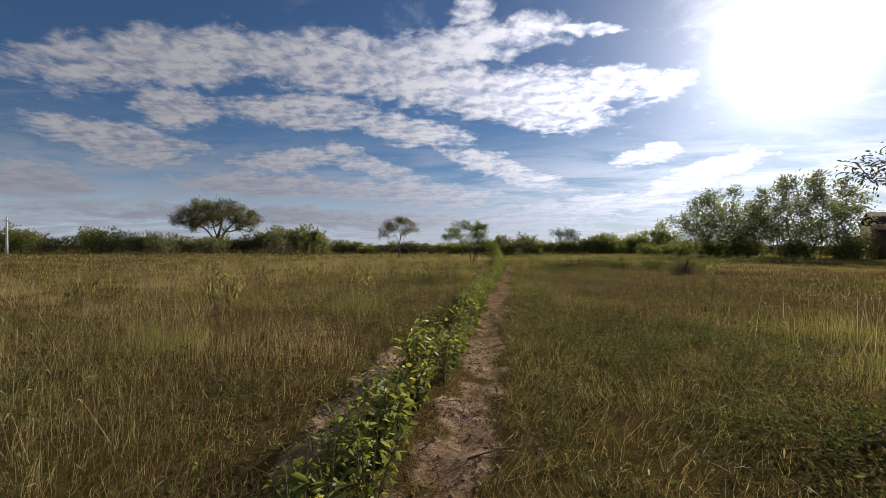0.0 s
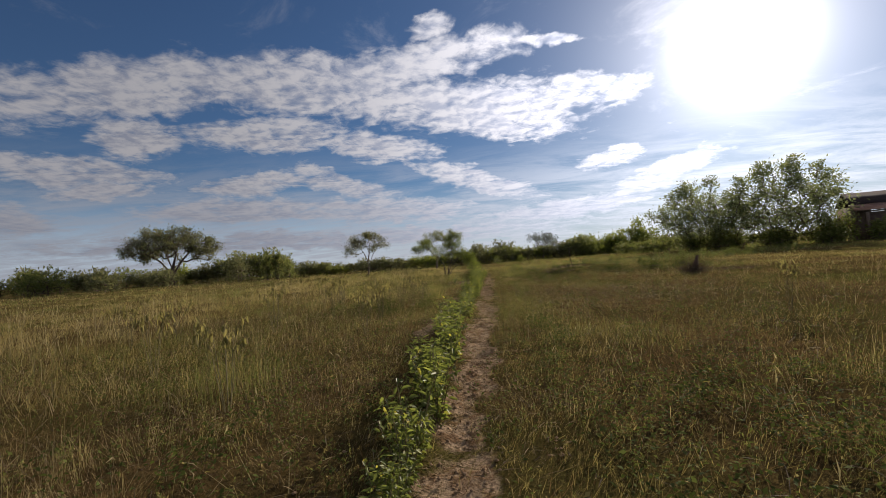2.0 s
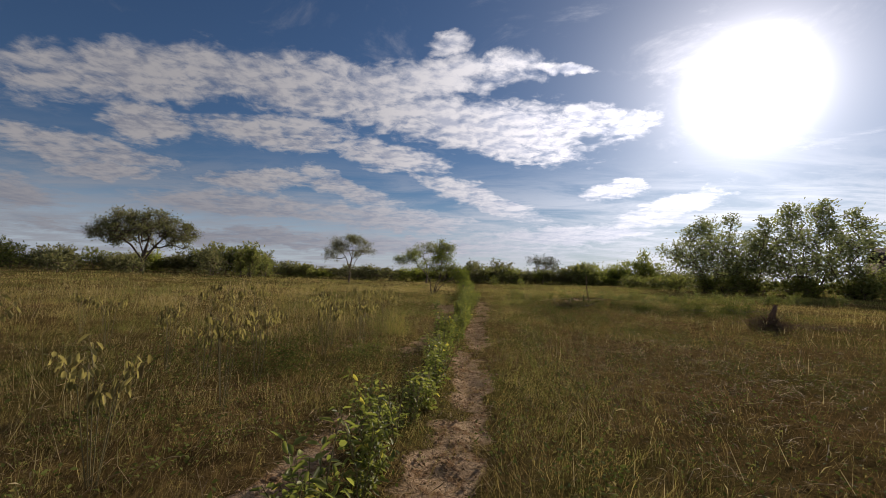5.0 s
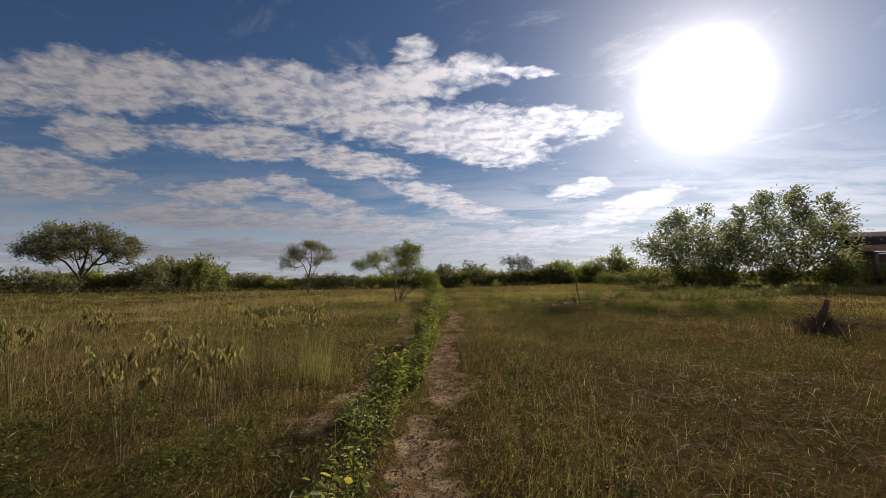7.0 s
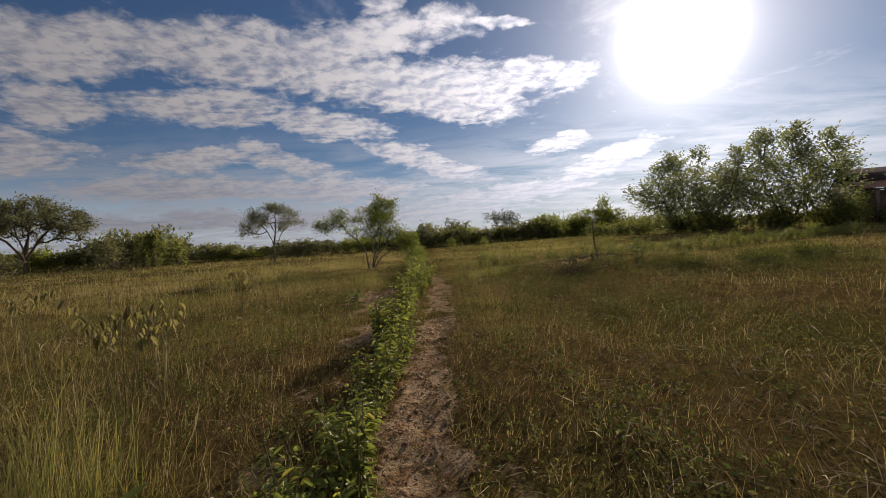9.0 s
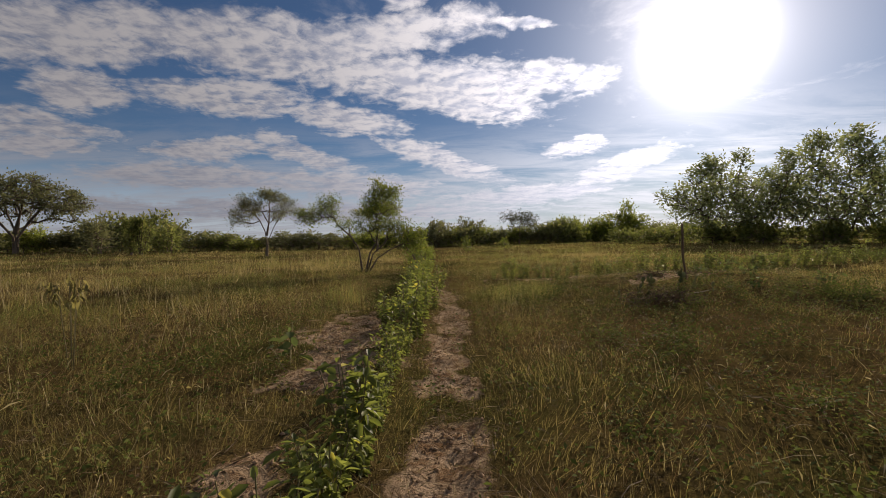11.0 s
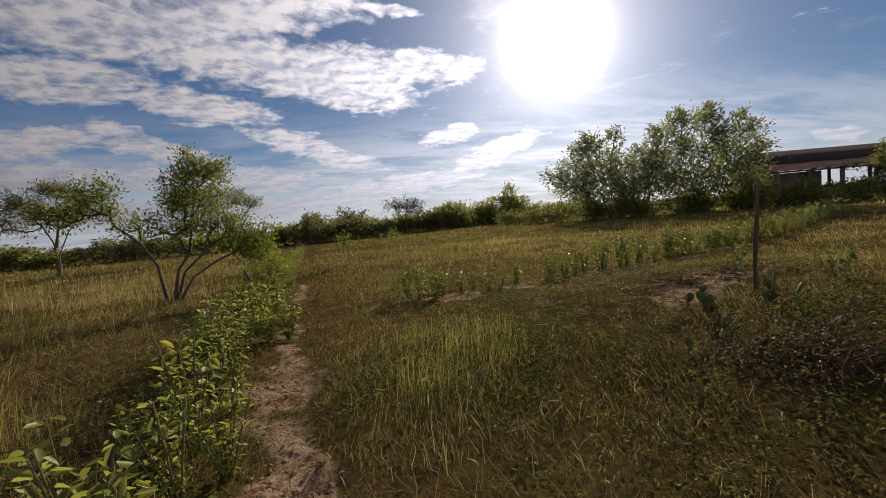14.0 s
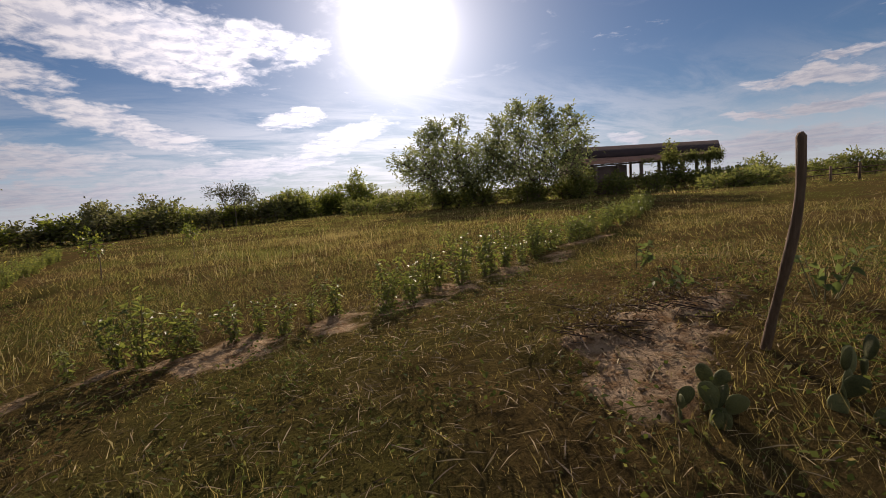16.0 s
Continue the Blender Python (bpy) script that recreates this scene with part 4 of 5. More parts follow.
def second_row():
    """The sparser row that runs off towards the shed."""
    kinds = [row_plant(140 + k, 7 + k % 3, 0.56 + 0.12 * (k % 3), 0.28, 18, 0.088, GLOSSLEAF) for k in range(5)]
    for kind in kinds:
        tagged(kind, "young sparse leafy plant in the cross row", "plant", "plants in the cross row")
    x, k = 0.9, 0
    while x < 27:
        y = float(cross_row(x)) + random.gauss(0, 0.16)
        size = random.uniform(0.6, 1.2) if x < 4.5 else random.uniform(0.7, 1.3)
        spot = pose(x, y, float(ground_z(np.array(x), np.array(y))), 0, 0, random.uniform(0, 360))
        ob = kinds[k] if k < 5 else copy_thing(random.choice(kinds), spot)
        ob.matrix_basis = spot
        ob.scale = (size, size, size)
        x += random.uniform(0.12, 0.42) if x < 4.8 else random.uniform(0.2, 0.42)
        k += 1


def fence_post():
    root = thing("wooden_post", "bare weathered wooden post leaning slightly in worn soil", "post", at=(4.64, 30.9, float(ground_z(np.array(4.64), np.array(30.9)))))
    s = np.linspace(0, 1, 16)
    x = -0.23 * np.sin(s * 1.5) + 0.010 * np.sin(s * 9)
    y = -0.25 * np.sin(s * 1.5) + 0.010 * np.sin(s * 7)
    pts = np.stack([x, y, -0.12 + 1.30 * s], -1)
    r = 0.025 - 0.003 * s + 0.003 * np.sin(s * 14)
    r[-1], r[-2] = 0.012, 0.022
    pts[-2, 2] = pts[-1, 2] - 0.018
    v, f = swept(pts, r, 12, 0.05, 3)
    part("shaft", raw_mesh("shaft", v, f, True), POSTWOOD, root)
    return root


def old_stake():
    root = thing("old_stake", "dark dead stake standing crooked in the plant row", "stake", at=(-1.35, 35.6, 0.0))
    s = np.linspace(0, 1, 9)
    pts = np.stack([0.04 * np.sin(s * 4) - 0.30 * s, 0.05 * s, -0.05 + 0.82 * s], -1)
    v, f = swept(pts, 0.038 - 0.012 * s, 8, 0.2, 5)
    part("shaft", raw_mesh("shaft", v, f, True), BARK, root)


def forked_shrub():
    root = thing("small_tree", "small many-stemmed tree with open green crown", "tree", at=(-3.75, 38.1, 0.0))
    trunks = [[(0, 0, -0.1), (0.2, 0, 0.75), (0.45, 0.1, 1.15), (0.5, 0.4, 2.0), (0.55, 0.8, 2.7)], [(-0.1, 0.05, -0.1), (-0.22, 0, 0.9), (-0.6, 0.3, 1.4), (-1.2, 0.5, 1.9)],
              [(0.08, 0, -0.1), (0.5, -0.05, 0.55), (0.95, 0.05, 0.85), (1.5, 0.15, 1.1)], [(0.04, 0.08, -0.1), (0.3, 0.1, 0.7), (0.75, 0.1, 1.1), (1.0, 0.1, 1.9)]]
    lobes = [(0.5, 0.9, 3.1, 0.52, 0.55, 0.46, 32), (1.05, 0.8, 3.1, 0.28, 0.3, 0.24, 9), (0.5, 0.4, 2.4, 0.88, 0.8, 0.52, 52), (0.35, 0.05, 1.75, 0.85, 0.75, 0.34, 30), (1.2, 0.1, 1.75, 0.55, 0.55, 0.35, 16),
             (1.65, 0.2, 1.4, 0.62, 0.6, 0.42, 32), (2.05, 0.1, 0.85, 0.5, 0.5, 0.42, 20), (-1.5, 0.6, 2.45, 0.48, 0.5, 0.5, 28), (-2.3, 0.5, 2.2, 0.5, 0.45, 0.34, 20), (-0.75, 0.3, 1.85, 0.4, 0.4, 0.22, 9)]
    woody(root, 5, trunks, lobes, SHRUBLEAF, 0.008, 0.065, 56, 0.13, 0.070, 0.044, 0.15, 0.35, True, hollow=0.15, shoots=46, reach=2.0)


def round_bush(at, seed, radius, high, label, mat=None):
    root = thing("leafy_bush", label, "bush", at=(*at, 0.0))
    trunks = [[(0, 0, -0.05), (0.05, 0, high * 0.25)], [(0.05, 0.05, -0.05), (-0.1, 0.1, high * 0.3)]]
    woody(root, seed, trunks, [(0, 0, high * 0.5, radius, radius, high * 0.46, 55)], mat or SHRUBLEAF, 0.006, min(0.03, 0.03 * radius), 40, 0.14 * min(1, radius * 1.2), 0.066 * min(1, 0.4 + 0.6 * radius), 0.038 * min(1, 0.4 + 0.6 * radius), 0.15, 0.4, True, hollow=0.2, shoots=8)
    return root


def slim_sapling(at, high, seed, label, sparse=8):
    root = thing("sapling", label, "tree", at=(*at, 0.0))
    trunks = [[(0, 0, -0.05), (0.03, 0.02, high * 0.35), (0.0, 0.05, high * 0.6)]]
    woody(root, seed, trunks, [(0, 0, high * 0.75, high * 0.30, high * 0.30, high * 0.25, sparse)], SHRUBLEAF, 0.005, 0.02 * high, 26, 0.09 * high, 0.09, 0.05, 0.2, 0.3, False)


def umbrella_tree():
    root = thing("acacia_tree", "thin flat-topped tree with airy brownish-green crown", "tree", at=(-15.2, 55.4, 0.0))
    trunks = [[(0, 0, -0.1), (0.1, 0, 1.0), (0.0, 0, 1.9), (-0.4, 0, 2.8), (-0.9, 0, 3.4)], [(0.08, 0, -0.1), (0.2, 0, 1.2), (0.7, 0.1, 2.4), (1.4, 0.1, 3.4)], [(0.1, 0, 1.6), (0.3, 0, 2.6), (0.4, 0, 3.8)]]
    rng = np.random.RandomState(88)
    lobes = clumps(rng, 2.7, 2.6, 5.1, 30, 0.55, 0.34, 6) + [(0.3, 0, 4.8, 1.3, 1.2, 0.25, 24), (-2.1, 0, 2.7, 0.9, 0.8, 0.22, 10)]
    woody(root, 8, trunks, lobes, DULLLEAF, 0.011, 0.12, 34, 0.17, 0.13, 0.065, 0.1, 0.2, False)


def clumps(rng, wide, low, high, count, size, flat, goals, slant=0.0):
    """Leaf clumps spread through a dome, thicker near its skin."""
    out = []
    for k in range(count):
        a, r = k * 2.4 + rng.uniform(-0.4, 0.4), math.sqrt((k + 0.5) / count)
        top = low + (high - low) * math.sqrt(max(0.0, 1 - (0.94 * r) ** 2))
        z = top - (top - low) * rng.uniform(0, 1) ** 2.2 * 0.9
        s = size * rng.uniform(0.65, 1.25)
        out.append((wide * r * math.cos(a), 0.8 * wide * r * math.sin(a), z + slant * r * math.cos(a), s, s, s * flat, goals))
    return out


def lacy_tree():
    root = thing("lacy_tree", "small lacy tree with open layered crown", "tree", at=(-7.85, 63.3, 0.0))
    trunks = [[(0, 0, -0.1), (0.1, 0, 1.2), (0.0, 0, 2.4), (-0.4, 0, 3.4)], [(0.06, 0, -0.1), (0.3, 0, 1.5), (0.9, 0.1, 2.8)]]
    lobes = [(0.0, 0, 4.5, 1.5, 1.4, 0.6, 36), (1.3, 0, 4.0, 1.3, 1.2, 0.4, 28), (-1.2, 0, 3.7, 1.2, 1.2, 0.4, 24), (0.3, 0, 3.0, 1.6, 1.4, 0.35, 16)]
    woody(root, 18, trunks, lobes, MIDLEAF, 0.012, 0.10, 34, 0.18, 0.14, 0.08, 0.1, 0.25, False, hollow=0.15, shoots=16)


def spreading_tree():
    root = thing("broad_tree", "large spreading tree with dense dome-shaped dull green crown", "tree", at=(-58.0, 77.0, 0.0))
    trunks = [[(0, 0, -0.2), (0.2, 0, 1.8), (0.1, 0, 3.0), (-0.8, 0, 5.2), (-1.2, 0, 7.4)], [(0.1, 0, -0.2), (0.4, 0, 2.0), (1.9, 0.2, 4.2), (3.6, 0.2, 5.8)], [(0, 0.1, -0.2), (-0.2, 0, 2.2), (-2.2, 0, 4.4), (-4.2, 0, 5.6)],
              [(0.15, 0, 2.6), (0.8, 0, 4.8), (1.5, 0, 7.2)]]
    rng = np.random.RandomState(19)
    lobes = clumps(rng, 8.3, 4.0, 10.0, 70, 1.15, 0.45, 7) + [(0.3, 0, 8.2, 4.6, 4.0, 1.4, 60), (-4.6, 0, 6.0, 2.6, 2.6, 0.9, 24), (4.8, 0, 6.0, 2.6, 2.6, 0.9, 24)]
    woody(root, 9, trunks, lobes, DULLLEAF, 0.034, 0.42, 24, 0.36, 0.30, 0.19, 0.15, 0.2, False, hollow=0.2)


def big_tree(at, seed, wide, high, label):
    root = thing("leafy_tree", label, "tree", "trees beside the shed", at=(*at, 0.0))
    trunks = [[(0, 0, -0.2), (0.1, 0, 1.6), (0.4, 0, 3.0), (0.6, 0, 4.6)], [(0.1, 0, -0.2), (-0.5, 0.2, 2.0), (-1.6, 0.3, 4.2)], [(0, 0, -0.2), (0.9, -0.2, 2.2), (2.4, -0.3, 4.0)]]
    rng = np.random.RandomState(seed)
    lobes = [(0, 0, high * 0.50, wide * 0.98, wide * 0.8, high * 0.44, 250), (0, -0.5, 3.4, wide * 1.0, wide * 0.76, 1.6, 90)] + clumps(rng, wide, 3.0, high + 0.2, 18, 1.0, 0.7, 9)
    woody(root, seed, trunks, lobes, TREELEAF, 0.020, 0.24, 17, 0.46, 0.40, 0.21, 0.25, 0.2, False, hollow=0.25, shoots=130, reach=2.7)


def feathery_tree(at, high, seed):
    """Young tree of several upright leafy rods."""
    root = thing("young_tree", "young upright tree with feathery leafy shoots", "tree", "young trees before the belt", at=(*at, 0.0))
    rng = np.random.RandomState(seed)
    rods = [(rng.normal() * 0.16 * high, rng.normal() * 0.12 * high, high * rng.uniform(0.6, 1.0)) for _ in range(7)]
    trunks = [[(0.02 * k, 0, -0.1), (x * 0.5, y * 0.5, z * 0.45), (x, y, z * 0.9)] for k, (x, y, z) in enumerate(rods)]
    lobes = [(x * 0.8, y * 0.8, z * 0.72, 0.07 * high, 0.07 * high, z * 0.27, 10) for x, y, z in rods] + [(0, 0, high * 0.25, 0.25 * high, 0.2 * high, high * 0.16, 16)]
    woody(root, seed, trunks, lobes, MIDLEAF, 0.010, 0.06, 24, 0.16, 0.22, 0.11, 0.2, 0.5, False, hollow=0.1, shoots=14)


def scrub(seed, wide, high, mat, shoots=10, size=0.22):
    """One bush of the scrub belt."""
    root = thing("scrub_bush", "dense green scrub bush in the belt round the field", "bush", "scrub belt round the field")
    trunks = [[(dx, 0, -0.1), (dx * 1.2, 0.1, high * 0.4)] for dx in (-wide * 0.3, 0.0, wide * 0.3)]
    lobes = [(-wide * 0.32, 0, high * 0.42, wide * 0.34, wide * 0.32, high * 0.42, 22), (wide * 0.3, 0.1, high * 0.45, wide * 0.36, wide * 0.32, high * 0.45, 24),
             (0, 0, high * 0.52, wide * 0.3, wide * 0.3, high * 0.46, 22)]
    return woody(root, seed, trunks, lobes, mat, 0.02, 0.10, 17, 0.34, size * 1.4, size * 0.9, 0.15, 0.4, False, hollow=0.3, shoots=shoots, sides=3)


BELT = [(-150, 58), (-104, 68), (-68, 82), (-42, 80), (-18, 74), (0, 80), (14, 92), (27, 104), (46, 112), (70, 118), (105, 112), (140, 96), (165, 60)]


def scrub_belt():
    kinds = [scrub(200 + k, 5.5, 2.5 + 0.2 * (k % 3), DULLLEAF if k < 2 else MIDLEAF if k < 3 else SCRUBLEAF, 24 + 14 * (k % 2), 0.24) for k in range(6)]
    rnd = random.Random(5)
    k = 0
    for (ax, ay), (bx, by) in zip(BELT, BELT[1:]):
        long = math.hypot(bx - ax, by - ay)
        steps = max(1, round(long / 2.9))
        for i in range(steps):
            f = (i + rnd.uniform(-0.2, 0.2)) / steps
            x, y = ax + (bx - ax) * f + rnd.gauss(0, 0.8), ay + (by - ay) * f + rnd.gauss(0, 1.6)
            size = rnd.uniform(0.85, 1.2) * (0.75 if x > 55 else 1.15 if x > 10 else 1.08 if x < -28 else 1.0)
            spot = pose(x, y, -0.05, 0, 0, rnd.uniform(-30, 30) + (180 if rnd.random() < 0.5 else 0) + math.degrees(math.atan2(by - ay, bx - ax)))
            ob = kinds[k] if k < 6 else copy_thing(kinds[rnd.choice((0, 1, 2, 0, 1, 2, 3) if x < -15 else (0, 1, 2, 3, 4, 5))], spot)
            ob.matrix_basis = spot
            ob.scale = (size, size, size * (rnd.uniform(0.55, 1.45) if x < -36 else rnd.uniform(0.55, 0.8) if x < -5 else rnd.uniform(0.8, 1.05)))
            k += 1


def belt_trees():
    """Single taller growth that stands out of the belt."""
    for x, y, wide, high, seed in ((25.5, 101, 6.0, 4.6, 230), (30.0, 103, 6.4, 5.8, 243), (34.5, 106, 6.4, 5.4, 244), (32.0, 104, 4.0, 7.8, 245)):
        big = scrub(seed, wide, high, SCRUBLEAF, 24, 0.30)
        tagged(big, "tall dark green rounded thicket with leafy shoots", "bush", "thicket in the belt")
        big.matrix_basis = pose(x, y, -0.05, 0, 0, seed * 20)
    tall = [(-53, 58, 2.6, 232), (-33, 70, 3.2, 233), (1.0, 84, 3.6, 234), (-64, 60, 3.6, 235), (-90, 57, 4.4, 246), (-72, 64, 4.2, 247), (-83, 60, 4.4, 248), (-2.5, 76, 3.2, 236), (18, 94, 3.6, 237), (-49, 64, 2.5, 238), (-76, 56, 3.6, 239), (-41, 70, 4.2, 242)]
    for x, y, high, seed in tall:
        ob = scrub(seed, 4.4, high, MIDLEAF if seed % 2 else DULLLEAF, 26, 0.24)
        tagged(ob, "taller ragged bush with upright shoots", "bush", "taller bushes of the belt")
        ob.matrix_basis = pose(x, y, 0, 0, 0, seed * 40)
    root = thing("thin_tree", "slender sparse tree with fine twigs", "tree", at=(9.2, 86.0, 0.0))
    woody(root, 240, [[(0, 0, -0.1), (0.1, 0, 1.4), (0, 0, 2.6)]], [(0, 0, 3.6, 2.8, 2.3, 1.4, 70)], SHADELEAF, 0.016, 0.12, 30, 0.26, 0.24, 0.12, 0.1, 0.3, False, hollow=0.2)


def brush_heap(at, seed, wide, high, count, label, stump=True):
    root = thing("brush_heap", label, "brush heap", at=(*at, float(ground_z(np.array(at[0]), np.array(at[1])))))
    rng = np.random.RandomState(seed)
    a = rng.uniform(0, 6.283, count)
    base = np.stack([rng.normal(size=count) * wide * 0.45, rng.normal(size=count) * wide * 0.3, rng.uniform(-0.02, high * 0.3, count)], -1)
    long = rng.uniform(0.3, 1.0, count)[:, None] * min(0.7, wide * 0.6)
    way = unit(np.stack([np.cos(a), np.sin(a), rng.uniform(-0.15, 2.0 * high, count)], -1))
    v, f = tubes(base, base + way * long, np.full(count, 0.006), np.full(count, 0.002), 4)
    part("dead_twig", raw_mesh("dead_twig", v, f), DARKBARK, root, kind="stuff")
    n = count * 9
    pos = np.stack([rng.normal(size=n) * wide * 0.42, rng.normal(size=n) * wide * 0.28, np.abs(rng.normal(size=n)) * high * 0.4], -1)
    v, f = leaves(pos, rng.normal(size=(n, 3)), rng.uniform(0.03, 0.07, n), rng.uniform(0.008, 0.02, n), rng, lobes=False)
    part("dead_leaf", raw_mesh("dead_leaf", v, f), DEADLEAF, root, kind="stuff")
    if stump:
        s = np.linspace(0, 1, 7)
        v, f = swept(np.stack([0.14 * s, 0.06 * np.sin(s * 5), -0.05 + 0.85 * s], -1), 0.045 + 0.15 * (1 - s) ** 1.3, 9, 0.5, 4)
        part("stump", raw_mesh("stump", v, f, True), DARKBARK, root)
        for k in range(11):
            a, out, up = k * 2.4, rng.uniform(0.22, 0.5), rng.uniform(0.08, 0.5)
            s = np.linspace(0, 1, 6)
            bend = rng.normal() * 0.12
            pts = np.stack([math.cos(a) * out * s + bend * s * s * math.sin(a), math.sin(a) * out * s - bend * s * s * math.cos(a), 0.06 + up * s ** rng.uniform(0.6, 1.3)], -1)
            v, f = swept(pts, 0.034 - 0.026 * s, 7, 0.3, k)
            part("root", raw_mesh("root", v, f, True), DARKBARK, root)


def broad_weed(at, seed, high, count, size, label):
    root = thing("broad_leaved_weed", label, "weed", "broad-leaved weeds in the grass", at=(*at, float(ground_z(np.array(at[0]), np.array(at[1])))))
    rng = np.random.RandomState(seed)
    a = rng.uniform(0, 6.283, count)
    r = 0.22 * np.sqrt(rng.uniform(size=count))
    base = np.stack([0.3 * r * np.cos(a), 0.3 * r * np.sin(a), 0 * a - 0.02], -1)
    top = np.stack([r * np.cos(a), r * np.sin(a), high * rng.uniform(0.45, 1.05, count)], -1)
    v, f = tubes(base, top, np.full(count, 0.007), np.full(count, 0.004), 5)
    part("stem", raw_mesh("stem", v, f, True), STEM, root, kind="stuff")
    pos, way = np.repeat(top, 4, 0) * [1, 1, 1], rng.normal(size=(count * 4, 3)) * [1, 1, 0.3] + [0, 0, -0.15]
    pos = pos * np.tile([[1, 1, 1], [0.8, 0.8, 0.85], [0.6, 0.6, 0.7], [0.45, 0.45, 0.5]], (count, 1))
    n = len(pos)
    v, f = leaves(pos, way, size * rng.uniform(0.7, 1.2, n), size * rng.uniform(0.6, 0.85, n), rng, 0.3, 0.3, True)
    part("foliage", raw_mesh("foliage", v, f, True), PALELEAF, root, kind="stuff")


def prickly_pear(at, seed, pads, size, label):
    """Flat oval pads growing out of one another."""
    root = thing("prickly_pear", label, "cactus", "prickly pears by the post", at=(*at, float(ground_z(np.array(at[0]), np.array(at[1])))))
    rng = np.random.RandomState(seed)
    lat, lon = np.linspace(0, np.pi, 9), np.arange(12) * np.pi / 6
    ball = np.stack([np.outer(np.sin(lat), np.cos(lon)), np.outer(np.sin(lat), np.sin(lon)), np.outer(-np.cos(lat), np.ones(12))], -1)
    i, j = np.meshgrid(np.arange(8), np.arange(12), indexing="ij")
    quad = np.stack([i * 12 + j, i * 12 + (j + 1) % 12, (i + 1) * 12 + (j + 1) % 12, (i + 1) * 12 + j], -1).reshape(-1, 4)
    grown = []
    for k in range(pads):
        tall = size * rng.uniform(0.75, 1.2)
        wide = tall * rng.uniform(0.62, 0.8)
        if k < max(2, pads // 3) or not grown:
            foot, turn, tilt = np.array([rng.normal() * size * 0.7, rng.normal() * size * 0.7, -0.03]), rng.uniform(0, 180), rng.normal() * 18
        else:
            m, h, w = grown[rng.randint(len(grown))]
            side = rng.uniform(-0.75, 0.75)
            foot = np.array(m @ Vector((w * 0.5 * math.sin(side * 1.5) * 0.95, 0, h * (0.5 + 0.47 * math.cos(side * 1.5)))))
            turn, tilt = rng.uniform(0, 180), side * 45 + rng.normal() * 10
        m = pose(*foot, 0, 0, turn) @ pose(0, 0, 0, rng.normal() * 12, tilt, 0)
        grown.append((m, tall, wide))
        v = ball * [wide / 2, size * 0.085, tall / 2] + [0, 0, tall / 2]
        v[..., 0] *= 0.72 + 0.42 * (v[..., 2] / tall)
        v = v.reshape(-1, 3)
        v = v @ np.array(m.to_3x3()).T + np.array(m.translation)
        part("pad", raw_mesh("pad", v, quad, True), CACTUS, root)


def fallen_branch(at, turn, long, thick, mat, label):
    root = thing("fallen_branch", label, "branch", at=(*at, float(ground_z(np.array(at[0]), np.array(at[1]))) + thick * 0.7), turn=turn)
    s = np.linspace(0, 1, 9)
    pts = np.stack([long * s, 0.06 * long * np.sin(s * 4), 0.10 * long * s ** 2], -1)
    v, f = swept(pts, thick * (1 - 0.6 * s), 8, 0.15, 4)
    part("limb", raw_mesh("limb", v, f, True), mat, root)
    for foot, way in ((pts[4], (0.12, 0.16, 0.05)), (pts[6], (0.10, -0.12, 0.06))):
        v, f = tubes([foot], [foot + np.array(way) * long], np.array([thick * 0.45]), np.array([thick * 0.15]), 6)
        part("twig", raw_mesh("twig", v, f, True), mat, root)


def pod_weed(seed, high):
    root = thing("tall_weed", "tall sparse weed with hanging yellow-green leaves and pods", "weed", "tall dry weeds in the grass")
    rng = np.random.RandomState(seed)
    n = 6
    a = np.arange(n) * 1.05 + rng.uniform(-0.4, 0.4, n)
    out = np.stack([np.cos(a), np.sin(a), 0 * a], -1) * rng.uniform(0.16, 0.34, n)[:, None]
    foot = out * 0.1 + [0, 0, -0.03]
    mid = out * 0.45 + np.stack([0 * a, 0 * a, high * rng.uniform(0.6, 0.8, n)], -1)
    top = out + np.stack([0 * a, 0 * a, mid[:, 2] + high * rng.uniform(0.02, 0.22, n)], -1)
    v, f = tubes(np.concatenate([foot, mid]), np.concatenate([mid, top]), np.repeat([0.0045, 0.0035], n), np.repeat([0.0035, 0.0018], n), 4)
    part("stem", raw_mesh("stem", v, f), STEM, root, kind="stuff")
    k = 11
    t = np.tile(np.linspace(0.0, 1.0, k), n)[:, None]
    pos = np.repeat(mid, k, 0) * (1 - t) + np.repeat(top, k, 0) * t + rng.normal(size=(n * k, 3)) * [0.025, 0.025, 0.012]
    way = rng.normal(size=(n * k, 3)) * [0.45, 0.45, 0.15] + [0, 0, -1.0]
    v, f = leaves(pos, way, rng.uniform(0.055, 0.125, n * k), rng.uniform(0.026, 0.046, n * k), rng, 0.5, 0.12, True)
    part("foliage", raw_mesh("foliage", v, f), PODLEAF, root, kind="stuff")
    return root


